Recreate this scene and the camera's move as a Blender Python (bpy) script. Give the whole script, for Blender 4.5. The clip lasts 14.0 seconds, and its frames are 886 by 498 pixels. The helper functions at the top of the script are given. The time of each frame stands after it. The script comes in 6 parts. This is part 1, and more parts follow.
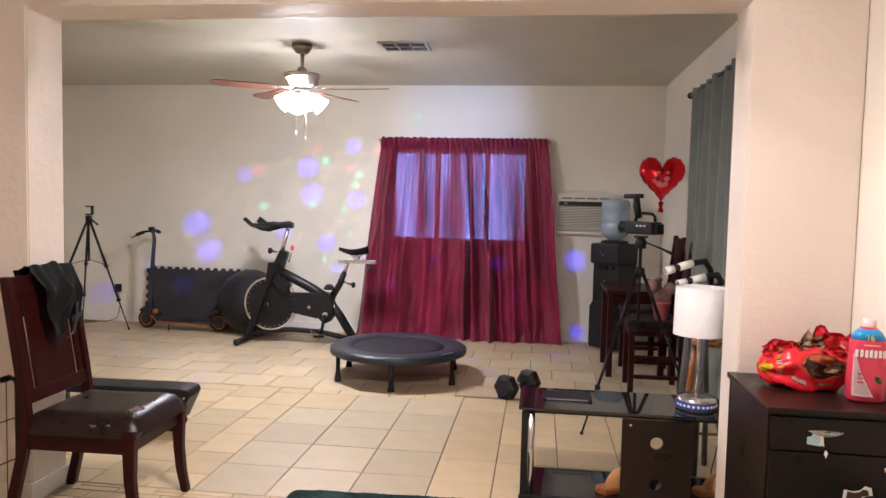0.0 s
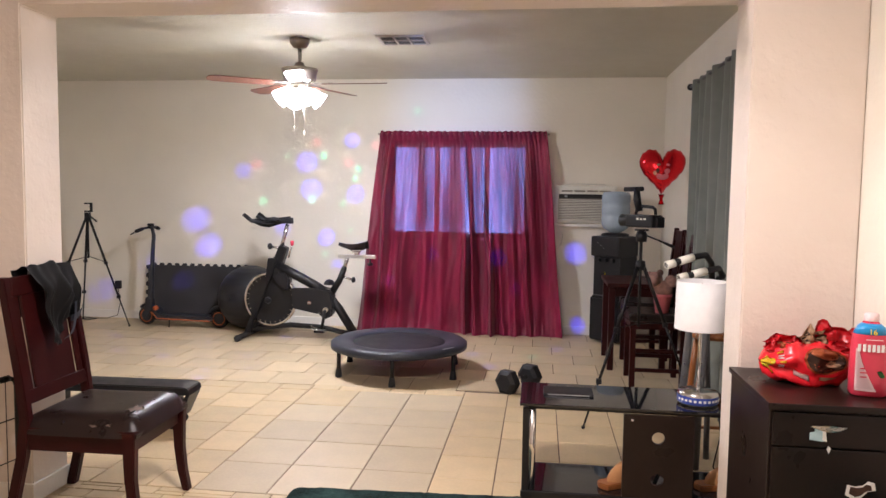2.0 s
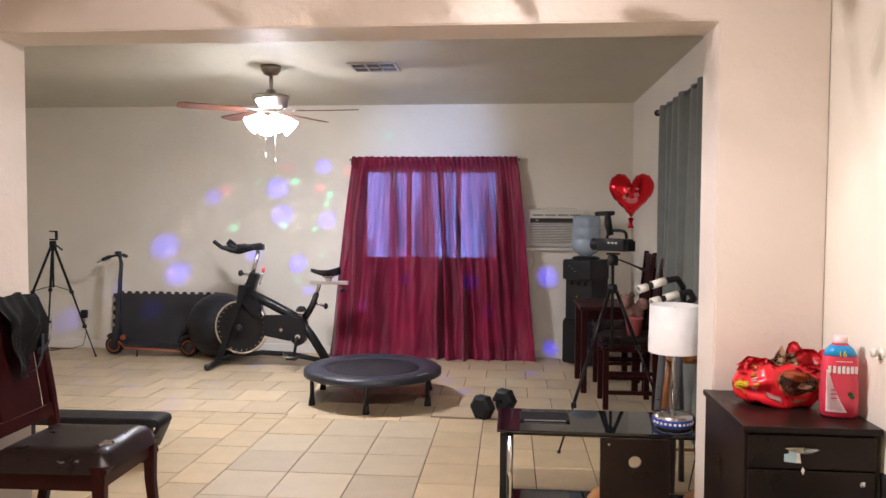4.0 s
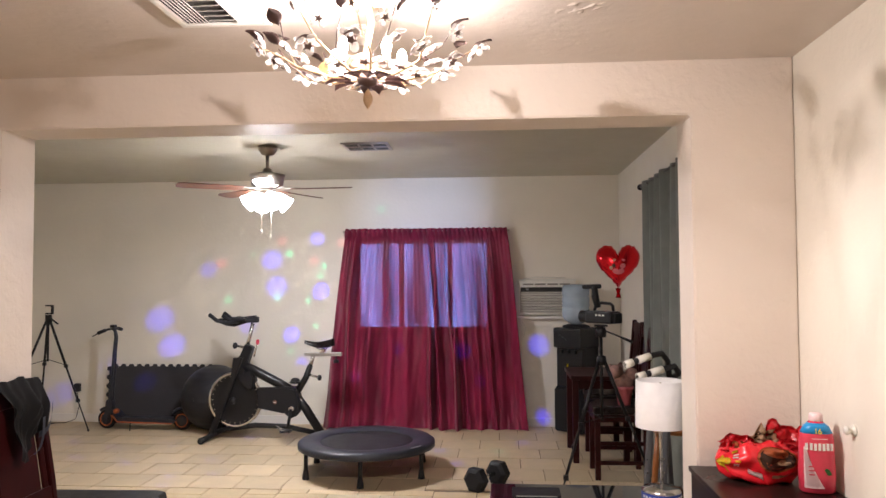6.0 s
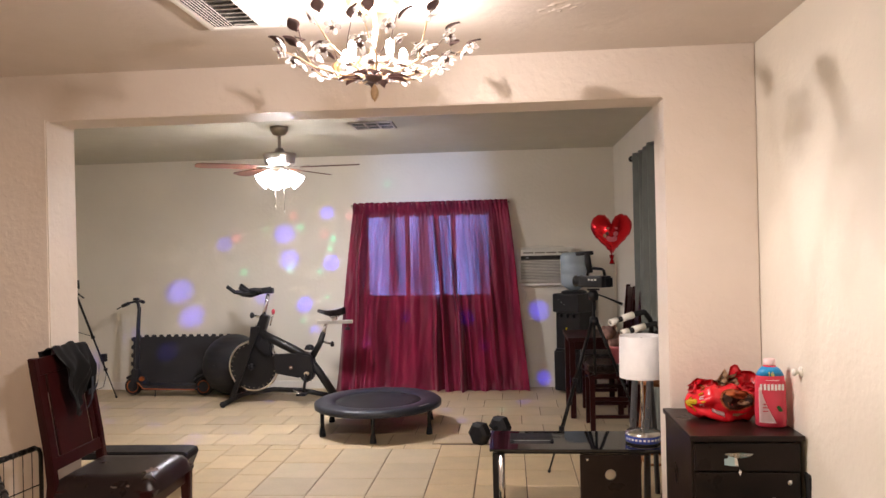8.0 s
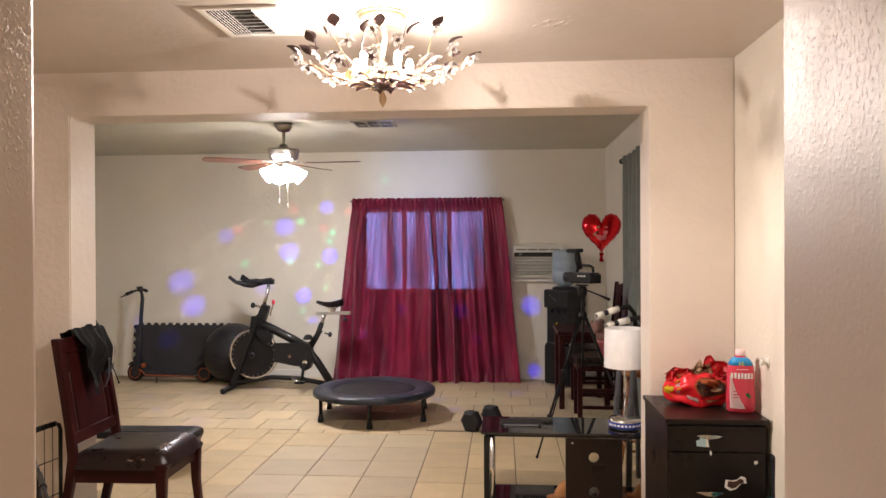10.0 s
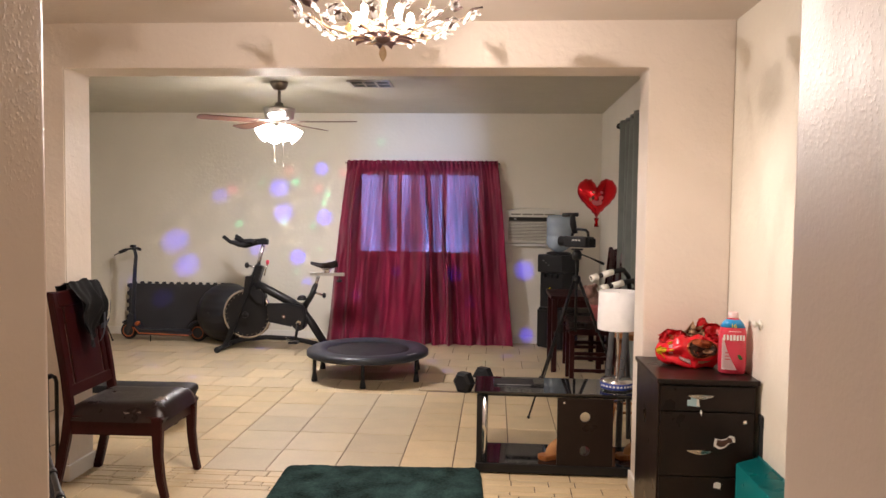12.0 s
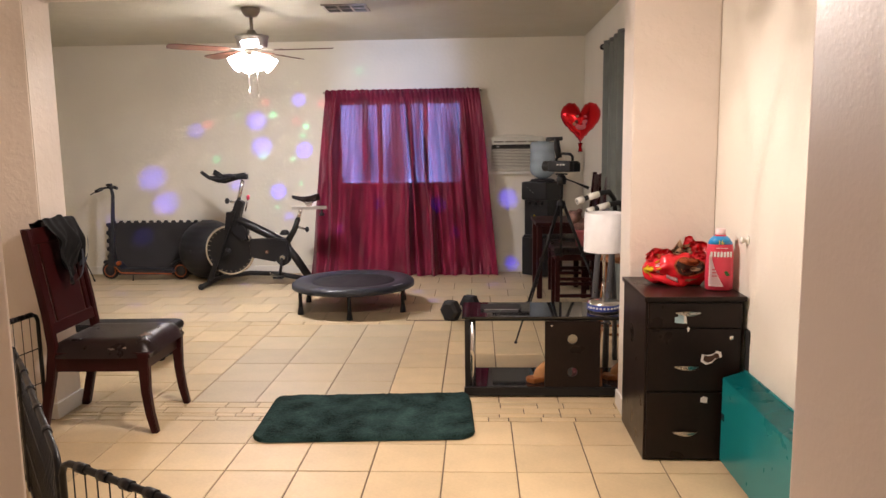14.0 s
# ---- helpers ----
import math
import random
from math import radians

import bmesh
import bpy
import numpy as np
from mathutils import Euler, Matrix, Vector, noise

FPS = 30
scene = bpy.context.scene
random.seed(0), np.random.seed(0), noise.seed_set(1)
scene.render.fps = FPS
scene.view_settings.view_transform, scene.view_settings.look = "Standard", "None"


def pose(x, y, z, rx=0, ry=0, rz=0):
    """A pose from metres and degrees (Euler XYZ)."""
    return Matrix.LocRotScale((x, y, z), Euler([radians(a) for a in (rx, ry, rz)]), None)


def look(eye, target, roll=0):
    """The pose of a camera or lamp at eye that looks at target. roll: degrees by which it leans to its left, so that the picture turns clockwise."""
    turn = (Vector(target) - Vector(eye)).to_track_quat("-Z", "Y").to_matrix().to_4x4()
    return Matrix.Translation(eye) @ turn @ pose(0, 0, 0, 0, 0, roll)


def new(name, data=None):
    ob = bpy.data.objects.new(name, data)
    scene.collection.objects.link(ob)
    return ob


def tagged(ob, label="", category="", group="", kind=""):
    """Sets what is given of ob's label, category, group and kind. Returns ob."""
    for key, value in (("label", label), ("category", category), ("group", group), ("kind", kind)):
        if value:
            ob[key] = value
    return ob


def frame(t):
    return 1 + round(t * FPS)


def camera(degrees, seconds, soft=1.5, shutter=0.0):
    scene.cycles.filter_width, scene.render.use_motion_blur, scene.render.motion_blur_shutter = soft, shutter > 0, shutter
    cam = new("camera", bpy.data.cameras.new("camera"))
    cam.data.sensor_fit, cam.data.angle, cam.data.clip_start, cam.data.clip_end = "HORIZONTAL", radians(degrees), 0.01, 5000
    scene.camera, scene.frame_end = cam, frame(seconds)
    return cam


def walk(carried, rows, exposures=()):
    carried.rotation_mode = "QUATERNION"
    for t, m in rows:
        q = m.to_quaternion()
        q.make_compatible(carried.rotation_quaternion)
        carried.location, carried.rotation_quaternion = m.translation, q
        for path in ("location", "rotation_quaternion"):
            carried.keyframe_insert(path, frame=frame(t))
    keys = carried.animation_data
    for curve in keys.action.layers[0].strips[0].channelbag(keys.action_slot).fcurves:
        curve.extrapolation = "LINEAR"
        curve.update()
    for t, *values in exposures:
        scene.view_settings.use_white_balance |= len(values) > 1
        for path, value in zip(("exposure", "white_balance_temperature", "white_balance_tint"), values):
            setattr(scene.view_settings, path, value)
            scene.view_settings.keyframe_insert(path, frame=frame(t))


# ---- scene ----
cam = camera(62.0, 14.0)
PATH = [
    (0, (0.041, 0.135, 1.434), (-0.217, 2.114, 1.305), 1.3),
    (0.5, (0.047, 0.142, 1.439), (-0.205, 2.121, 1.303), 1.4),
    (1, (0.036, 0.14, 1.445), (-0.214, 2.119, 1.301), 1.2),
    (1.5, (0.037, 0.156, 1.439), (-0.216, 2.134, 1.293), 1.1),
    (2, (0.043, 0.155, 1.451), (-0.216, 2.133, 1.301), 0.8),
    (4.5, (0.0, 0.142, 1.478), (-0.154, 2.136, 1.447), -0.0),
    (5, (-0.026, 0.109, 1.527), (-0.164, 2.104, 1.562), -0.3),
    (5.5, (-0.016, 0.09, 1.568), (-0.163, 2.083, 1.635), -0.4),
    (6, (0.038, 0.006, 1.564), (-0.121, 1.998, 1.643), -0.3),
    (6.5, (0.065, -0.085, 1.547), (-0.111, 1.907, 1.597), -0.4),
    (7, (0.068, -0.183, 1.531), (-0.098, 1.81, 1.55), -0.8),
    (7.5, (0.058, -0.299, 1.541), (-0.096, 1.695, 1.54), -1.0),
    (8, (0.096, -0.385, 1.551), (-0.081, 1.607, 1.553), -1.3),
    (10.5, (0.093, -0.661, 1.538), (-0.065, 1.333, 1.521), 0.2),
    (11, (0.083, -0.653, 1.531), (-0.078, 1.34, 1.499), 0.7),
    (11.5, (0.077, -0.654, 1.52), (-0.077, 1.339, 1.458), 0.8),
    (12, (0.074, -0.65, 1.505), (-0.066, 1.343, 1.406), 0.7),
    (12.5, (0.078, -0.637, 1.492), (-0.046, 1.354, 1.355), 0.4),
    (13, (0.085, -0.625, 1.486), (-0.022, 1.365, 1.313), -0.2),
    (13.5, (0.081, -0.628, 1.479), (-0.011, 1.359, 1.267), -0.7),
    (14, (0.064, -0.593, 1.454), (-0.03, 1.386, 1.178), -0.8),
]
walk(cam, [(t, look(eye, target, roll)) for t, eye, target, roll in PATH], ((0, 1.82, 6000, 14), (2, 1.88, 6000, 14), (4.5, 1.71, 5950, 13), (6, 1.62, 6150, 13), (8, 1.56, 6400, 14), (10.5, 1.58, 6550, 12), (14, 1.65, 6650, 14)))

# ---- light ----
world = bpy.data.worlds.new("dusk")
scene.world = world
world.use_nodes = True
wn = world.node_tree.nodes
sky = wn.new("ShaderNodeTexSky")
sky.sky_type, sky.sun_disc = "NISHITA", False
sky.sun_elevation, sky.sun_rotation = radians(1.0), radians(200)
wn["Background"].inputs[1].default_value = 0.05
world.node_tree.links.new(sky.outputs[0], wn["Background"].inputs[0])

FAN_GLOW, BULB_GLOW, DUSK_GLOW, SPOT_POWER = 9.0, 12.0, 4.2, 400.0

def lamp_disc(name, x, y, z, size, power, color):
    """A disc lamp added under a fitting to carry its bulbs' downward light."""
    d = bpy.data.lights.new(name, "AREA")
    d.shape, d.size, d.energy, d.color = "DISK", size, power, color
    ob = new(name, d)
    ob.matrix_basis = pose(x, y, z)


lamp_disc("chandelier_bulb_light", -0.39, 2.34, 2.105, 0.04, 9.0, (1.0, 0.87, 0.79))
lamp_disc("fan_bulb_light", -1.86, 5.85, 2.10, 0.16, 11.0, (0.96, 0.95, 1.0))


def round_bulb(name, x, y, z, power, color, size):
    """A point lamp added for a fitting's bulbs, shining all round, shaded above by it."""
    d = bpy.data.lights.new(name, "POINT")
    d.energy, d.color, d.shadow_soft_size = power, color, size
    new(name, d).matrix_basis = pose(x, y, z)


round_bulb("chandelier_bulb", -0.38, 2.32, 2.36, 16.0, (1.0, 0.88, 0.80), 0.009)
# spot added below the chandelier, so that its room light misses the petals
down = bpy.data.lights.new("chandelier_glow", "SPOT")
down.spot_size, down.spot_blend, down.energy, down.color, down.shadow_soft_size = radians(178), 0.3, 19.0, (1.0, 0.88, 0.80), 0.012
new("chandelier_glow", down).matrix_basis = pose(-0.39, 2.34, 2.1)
# set below the shades, where the fan itself has no bulb
round_bulb("under_fan_lamp", -1.86, 5.85, 2.09, 19.0, (1.0, 0.95, 0.92), 0.15)


# ---- materials ----
def nodes_of(name):
    m = bpy.data.materials.new(name)
    m.use_nodes = True
    t = m.node_tree
    return m, t.nodes, t.links, t.nodes["Principled BSDF"]


def mat(name, color, rough=0.5, metal=0.0, var=0.12, scale=6.0, bump=0.0, bscale=60.0, spec=0.5, coat=0.0, rvar=0.1, island=False):
    """Base colour varied at two scales, roughness varied, fine relief."""
    m, n, l, b = nodes_of(name)
    tc = n.new("ShaderNodeTexCoord")
    big, fine = n.new("ShaderNodeTexNoise"), n.new("ShaderNodeTexNoise")
    big.inputs["Scale"].default_value, fine.inputs["Scale"].default_value = scale, scale * 14
    big.inputs["Detail"].default_value = fine.inputs["Detail"].default_value = 4
    for q in (big, fine):
        l.new(tc.outputs["Object"], q.inputs["Vector"])
    add = n.new("ShaderNodeMath")
    add.operation = "MULTIPLY_ADD"
    l.new(fine.outputs["Fac"], add.inputs[0])
    add.inputs[1].default_value = 0.5
    l.new(big.outputs["Fac"], add.inputs[2])
    last = add.outputs[0]
    if island:
        info = n.new("ShaderNodeNewGeometry") if island == "island" else n.new("ShaderNodeObjectInfo")
        a2 = n.new("ShaderNodeMath")
        a2.operation = "MULTIPLY_ADD"
        l.new(info.outputs["Random Per Island" if island == "island" else "Random"], a2.inputs[0])
        a2.inputs[1].default_value = 0.55
        l.new(last, a2.inputs[2])
        sub = n.new("ShaderNodeMath")
        sub.operation = "SUBTRACT"
        l.new(a2.outputs[0], sub.inputs[0])
        sub.inputs[1].default_value = 0.27
        last = sub.outputs[0]
    ramp = n.new("ShaderNodeMapRange")
    ramp.inputs["From Min"].default_value, ramp.inputs["From Max"].default_value = 0.35, 1.15
    ramp.inputs["To Min"].default_value, ramp.inputs["To Max"].default_value = 1 - var, 1 + var
    l.new(last, ramp.inputs["Value"])
    mix = n.new("ShaderNodeVectorMath")
    mix.operation = "SCALE"
    mix.inputs[0].default_value = color
    l.new(ramp.outputs[0], mix.inputs["Scale"])
    l.new(mix.outputs[0], b.inputs["Base Color"])
    rr = n.new("ShaderNodeMapRange")
    rr.inputs["To Min"].default_value, rr.inputs["To Max"].default_value = max(0.02, rough - rvar), min(1, rough + rvar)
    l.new(big.outputs["Fac"], rr.inputs["Value"])
    l.new(rr.outputs[0], b.inputs["Roughness"])
    b.inputs["Metallic"].default_value = metal
    b.inputs["Specular IOR Level"].default_value = spec
    b.inputs["Coat Weight"].default_value = coat
    if bump:
        bt = n.new("ShaderNodeTexNoise")
        bt.inputs["Scale"].default_value, bt.inputs["Detail"].default_value = bscale, 3
        l.new(tc.outputs["Object"], bt.inputs["Vector"])
        bp = n.new("ShaderNodeBump")
        bp.inputs["Strength"].default_value, bp.inputs["Distance"].default_value = bump, 0.004
        l.new(bt.outputs["Fac"], bp.inputs["Height"])
        l.new(bp.outputs[0], b.inputs["Normal"])
    return m


def paint(name, color, rough, strength, gloss=0.5, lumps=26, lo=0.42, hi=0.6, from_z=None):
    """Semi-gloss wall paint over a hand-trowelled texture."""
    m, n, l, b = nodes_of(name)
    geo = n.new("ShaderNodeNewGeometry")
    pos = geo.outputs["Position"]
    blot, lump, grit, smear = (n.new("ShaderNodeTexNoise") for _ in range(4))
    for q, s, d in ((blot, 1.1, 4), (lump, lumps, 3), (grit, 130, 2), (smear, 7, 5)):
        q.inputs["Scale"].default_value, q.inputs["Detail"].default_value = s, d
        l.new(pos, q.inputs["Vector"])
    r = n.new("ShaderNodeMapRange")
    r.inputs["From Min"].default_value, r.inputs["From Max"].default_value = 0.3, 0.75
    r.inputs["To Min"].default_value, r.inputs["To Max"].default_value = 0.93, 1.04
    l.new(blot.outputs["Fac"], r.inputs["Value"])
    v = n.new("ShaderNodeVectorMath")
    v.operation = "SCALE"
    v.inputs[0].default_value = color
    l.new(r.outputs[0], v.inputs["Scale"])
    l.new(v.outputs[0], b.inputs["Base Color"])
    ro = n.new("ShaderNodeMapRange")
    ro.inputs["To Min"].default_value, ro.inputs["To Max"].default_value = rough - 0.1, rough + 0.15
    l.new(smear.outputs["Fac"], ro.inputs["Value"])
    l.new(ro.outputs[0], b.inputs["Roughness"])
    b.inputs["Specular IOR Level"].default_value = gloss
    edge = n.new("ShaderNodeMapRange")
    edge.inputs["From Min"].default_value, edge.inputs["From Max"].default_value = lo, hi
    l.new(lump.outputs["Fac"], edge.inputs["Value"])
    if from_z is not None:
        # spatter left rough high on the wall, trowelled flat lower down
        sep, up, keep = n.new("ShaderNodeSeparateXYZ"), n.new("ShaderNodeMapRange"), n.new("ShaderNodeMath")
        l.new(pos, sep.inputs[0])
        wob = n.new("ShaderNodeMath")
        wob.operation = "MULTIPLY_ADD"
        l.new(blot.outputs["Fac"], wob.inputs[0])
        wob.inputs[1].default_value = 1.0
        l.new(sep.outputs["Z"], wob.inputs[2])
        up.inputs["From Min"].default_value, up.inputs["From Max"].default_value = from_z + 0.5, from_z + 1.1
        up.inputs["To Min"].default_value, up.inputs["To Max"].default_value = 0.06, 1.3
        l.new(wob.outputs[0], up.inputs["Value"])
        keep.operation = "MULTIPLY"
        l.new(edge.outputs[0], keep.inputs[0])
        l.new(up.outputs[0], keep.inputs[1])
        edge = keep
    ad = n.new("ShaderNodeMath")
    ad.operation = "MULTIPLY_ADD"
    l.new(grit.outputs["Fac"], ad.inputs[0])
    ad.inputs[1].default_value = 0.35
    l.new(edge.outputs[0], ad.inputs[2])
    bp = n.new("ShaderNodeBump")
    bp.inputs["Strength"].default_value, bp.inputs["Distance"].default_value = strength, 0.003
    l.new(ad.outputs[0], bp.inputs["Height"])
    l.new(bp.outputs[0], b.inputs["Normal"])
    return m


def glow(name, color, strength):
    m, n, l, b = nodes_of(name)
    b.inputs["Base Color"].default_value = (0.8, 0.8, 0.8, 1)
    b.inputs["Emission Color"].default_value = (*color, 1)
    b.inputs["Emission Strength"].default_value = strength
    return m


def cloth(name, color, through_part, rough=0.5, sheen=0.2, weave=900):
    """Thin woven cloth that lets part of the light through."""
    m, n, l, b = nodes_of(name)
    tc = n.new("ShaderNodeTexCoord")
    ns = n.new("ShaderNodeTexNoise")
    ns.inputs["Scale"].default_value, ns.inputs["Detail"].default_value = 9, 6
    sm = n.new("ShaderNodeMapping")
    sm.inputs["Scale"].default_value = (0.9, 0.9, 0.2) if through_part else (1, 1, 1)
    l.new(tc.outputs["Object"], sm.inputs["Vector"])
    l.new(sm.outputs[0], ns.inputs["Vector"])
    r = n.new("ShaderNodeMapRange")
    r.inputs["From Min"].default_value, r.inputs["From Max"].default_value = 0.3, 0.7
    # upright streaks in the base colour stand in for shade between the folds
    r.inputs["To Min"].default_value, r.inputs["To Max"].default_value = (0.5, 1.22) if through_part else (0.9, 1.1)
    l.new(ns.outputs["Fac"], r.inputs["Value"])
    v = n.new("ShaderNodeVectorMath")
    v.operation = "SCALE"
    v.inputs[0].default_value = color
    l.new(r.outputs[0], v.inputs["Scale"])
    l.new(v.outputs[0], b.inputs["Base Color"])
    b.inputs["Roughness"].default_value = rough
    b.inputs["Sheen Weight"].default_value = sheen
    bt = n.new("ShaderNodeTexNoise")
    bt.inputs["Scale"].default_value = weave
    l.new(tc.outputs["Object"], bt.inputs["Vector"])
    bp = n.new("ShaderNodeBump")
    bp.inputs["Strength"].default_value, bp.inputs["Distance"].default_value = 0.25, 0.001
    l.new(bt.outputs["Fac"], bp.inputs["Height"])
    l.new(bp.outputs[0], b.inputs["Normal"])
    if through_part:
        # sheer where single, dense where the cloth is bunched into upright folds
        tr = n.new("ShaderNodeBsdfTransparent")
        tr.inputs["Color"].default_value = (0.62, 0.68, 1.0, 1)
        mp = n.new("ShaderNodeMapping")
        mp.inputs["Scale"].default_value = (5.5, 0.0, 0.5)
        l.new(tc.outputs["Object"], mp.inputs["Vector"])
        fo = n.new("ShaderNodeTexNoise")
        fo.inputs["Scale"].default_value, fo.inputs["Detail"].default_value = 1.0, 2.6
        l.new(mp.outputs[0], fo.inputs["Vector"])
        fr = n.new("ShaderNodeMapRange")
        fr.inputs["From Min"].default_value, fr.inputs["From Max"].default_value = 0.36, 0.62
        fr.inputs["To Min"].default_value, fr.inputs["To Max"].default_value = 0.003, through_part
        l.new(fo.outputs["Fac"], fr.inputs["Value"])
        mx = n.new("ShaderNodeMixShader")
        l.new(fr.outputs[0], mx.inputs[0])
        l.new(b.outputs[0], mx.inputs[1])
        l.new(tr.outputs[0], mx.inputs[2])
        l.new(mx.outputs[0], n["Material Output"].inputs["Surface"])
    return m


def glass(name, color, rough=0.02, ior=1.45):
    m, n, l, b = nodes_of(name)
    b.inputs["Base Color"].default_value = (*color, 1)
    b.inputs["Transmission Weight"].default_value = 1
    b.inputs["Roughness"].default_value = rough
    b.inputs["IOR"].default_value = ior
    return m


CREAM = paint("cream_wall_paint", (0.79, 0.745, 0.65), 0.45, 0.2)
PINKISH = paint("beige_wall_paint", (0.77, 0.69, 0.61), 0.44, 0.3)
HALL = paint("hall_wall_paint", (0.78, 0.67, 0.585), 0.36, 0.24, 0.45, 190, 0.54, 0.68, 1.5)
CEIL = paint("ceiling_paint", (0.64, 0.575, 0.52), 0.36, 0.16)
# one even base colour, darker and more olive than CEIL
FARCEIL = paint("olive_far_ceiling", (0.52, 0.49, 0.385), 0.42, 0.25)
TRIM = mat("white_trim_paint", (0.78, 0.75, 0.7), 0.35, var=0.05)
TILE = mat("tan_ceramic_tile", (0.575, 0.445, 0.265), 0.5, var=0.15, scale=5, bump=0.12, bscale=40, island="object")
GREYTILE = mat("greyish_ceramic_tile", (0.53, 0.435, 0.29), 0.5, var=0.12, scale=5, bump=0.12, bscale=40, island="object")
FARTILE = mat("far_ceramic_tile", (0.53, 0.42, 0.265), 0.48, var=0.17, scale=5, bump=0.1, bscale=40, island="island")
GROUT = mat("dark_grout", (0.16, 0.115, 0.08), 0.9, var=0.3, scale=20)
ESPRESSO = mat("espresso_stained_wood", (0.028, 0.004, 0.004), 0.36, var=0.4, scale=9, bump=0.05, bscale=90, spec=0.2)
LEATHER = mat("brown_black_faux_leather", (0.016, 0.009, 0.008), 0.3, var=0.35, scale=8, bump=0.25, bscale=220, spec=0.3)
WORN = mat("worn_leather_backing", (0.32, 0.25, 0.21), 0.85, var=0.4, scale=40)
BLACKWOOD = mat("black_laminate", (0.013, 0.0075, 0.006), 0.3, var=0.4, scale=5, bump=0.03, bscale=120, spec=0.22)
BLACKMETAL = mat("black_painted_steel", (0.009, 0.0085, 0.009), 0.4, var=0.25, scale=12, bump=0.03, spec=0.3)
BLACKPLASTIC = mat("black_plastic", (0.009, 0.009, 0.011), 0.42, var=0.25, scale=15, bump=0.06, bscale=200, spec=0.35)
RUBBER = mat("black_rubber", (0.013, 0.013, 0.015), 0.62, var=0.25, scale=12, bump=0.1, bscale=150, spec=0.3)
FOAM = mat("charcoal_foam", (0.035, 0.033, 0.036), 0.85, var=0.2, scale=6, bump=0.3, bscale=260)
BALLRUB = mat("grey_black_rubber_ball", (0.012, 0.012, 0.015), 0.5, var=0.15, scale=5, bump=0.03, spec=0.35)
CHROME = mat("brushed_chrome", (0.72, 0.71, 0.7), 0.2, metal=1.0, var=0.06)
ALU = mat("worn_aluminium", (0.6, 0.58, 0.55), 0.34, metal=1.0, var=0.1)
PEWTER = mat("brushed_nickel", (0.42, 0.38, 0.33), 0.34, metal=1.0, var=0.1)
ORANGE = mat("orange_trim_plastic", (0.42, 0.10, 0.025), 0.5)
SLATE = mat("blue_grey_plastic", (0.018, 0.02, 0.028), 0.4)
CHERRY = mat("reddish_fan_blade_veneer", (0.15, 0.055, 0.032), 0.4, var=0.35, scale=12, coat=0.2)
ORANGEWOOD = mat("orange_brown_varnished_wood", (0.3, 0.105, 0.028), 0.35, var=0.35, scale=10, coat=0.3)
CURTAINRED = cloth("dark_red_satin", (0.215, 0.010, 0.042), 0.036, 0.4, 0.12)
CURTAINRED.node_tree.nodes["Principled BSDF"].inputs["Specular IOR Level"].default_value = 0.28
CURTAINGREEN = cloth("grey_green_curtain_cloth", (0.14, 0.155, 0.14), 0.0, 0.8, 0.15)
BLACKCLOTH = cloth("black_cloth", (0.008, 0.0075, 0.008), 0.0, 0.85, 0.02, 500)
GREYCLOTH = cloth("grey_blue_strap_cloth", (0.05, 0.06, 0.085), 0.0, 0.8)
SHADECLOTH = cloth("white_lampshade_cloth", (0.8, 0.79, 0.79), 0.0, 0.85, 0.0)
RUGPILE = mat("dark_green_plush_pile", (0.018, 0.038, 0.036), 1.0, var=1.4, scale=7, bump=1.0, bscale=110, rvar=0.0, spec=0.1)
WHITEPLASTIC = mat("aged_white_plastic", (0.74, 0.72, 0.65), 0.45, var=0.08)
GREYPLASTIC = mat("grey_vent_metal", (0.26, 0.26, 0.26), 0.5)
GRILLE = mat("shaded_grille_plastic", (0.22, 0.2, 0.17), 0.6)
DARK = mat("dark_cavity", (0.02, 0.018, 0.016), 0.8)
TEAL = mat("teal_plastic", (0.002, 0.19, 0.2), 0.3, var=0.12, scale=3)
REDFILM = mat("red_plastic_film", (0.72, 0.014, 0.025), 0.3, var=0.2, scale=14, bump=0.25, bscale=35)
REDBOTTLE = mat("red_pink_bottle_plastic", (0.64, 0.045, 0.085), 0.3, var=0.08)
PINKWHITE = mat("pink_white_print", (0.8, 0.6, 0.6), 0.35, var=0.08)
BLUEPRINT = mat("blue_print", (0.02, 0.28, 0.62), 0.35, var=0.08)
YELLOWPRINT = mat("yellow_print", (0.8, 0.6, 0.02), 0.35, var=0.12)
BROWNPRINT = mat("dark_brown_print", (0.06, 0.022, 0.012), 0.4, var=0.5, scale=60)
ORANGEPRINT = mat("orange_print", (0.55, 0.15, 0.05), 0.4, var=0.4, scale=40)
GREENPRINT = mat("green_print", (0.05, 0.22, 0.05), 0.4, var=0.2, scale=40)
WHITEPRINT = mat("white_print", (0.8, 0.78, 0.76), 0.4, var=0.05)
BEIGEPRINT = mat("beige_spotted_cloth", (0.5, 0.33, 0.2), 0.8, var=0.6, scale=28)
FOIL = mat("red_foil", (0.72, 0.012, 0.02), 0.18, metal=0.75, var=0.1, bump=0.1, bscale=25)
SUEDE = mat("tan_nubuck_leather", (0.42, 0.2, 0.075), 0.85, var=0.2, scale=14, bump=0.2, bscale=160)
PINKPOT = mat("pink_pot_plastic", (0.62, 0.16, 0.18), 0.45)
PLUSH = mat("brown_pink_plush", (0.3, 0.17, 0.14), 0.95, var=0.5, scale=40, bump=0.6, bscale=120)
PALEBLUE = mat("pale_blue_print", (0.42, 0.6, 0.66), 0.4, var=0.1)
LABELBLUE = mat("blue_label", (0.02, 0.05, 0.3), 0.35, var=0.3, scale=30)
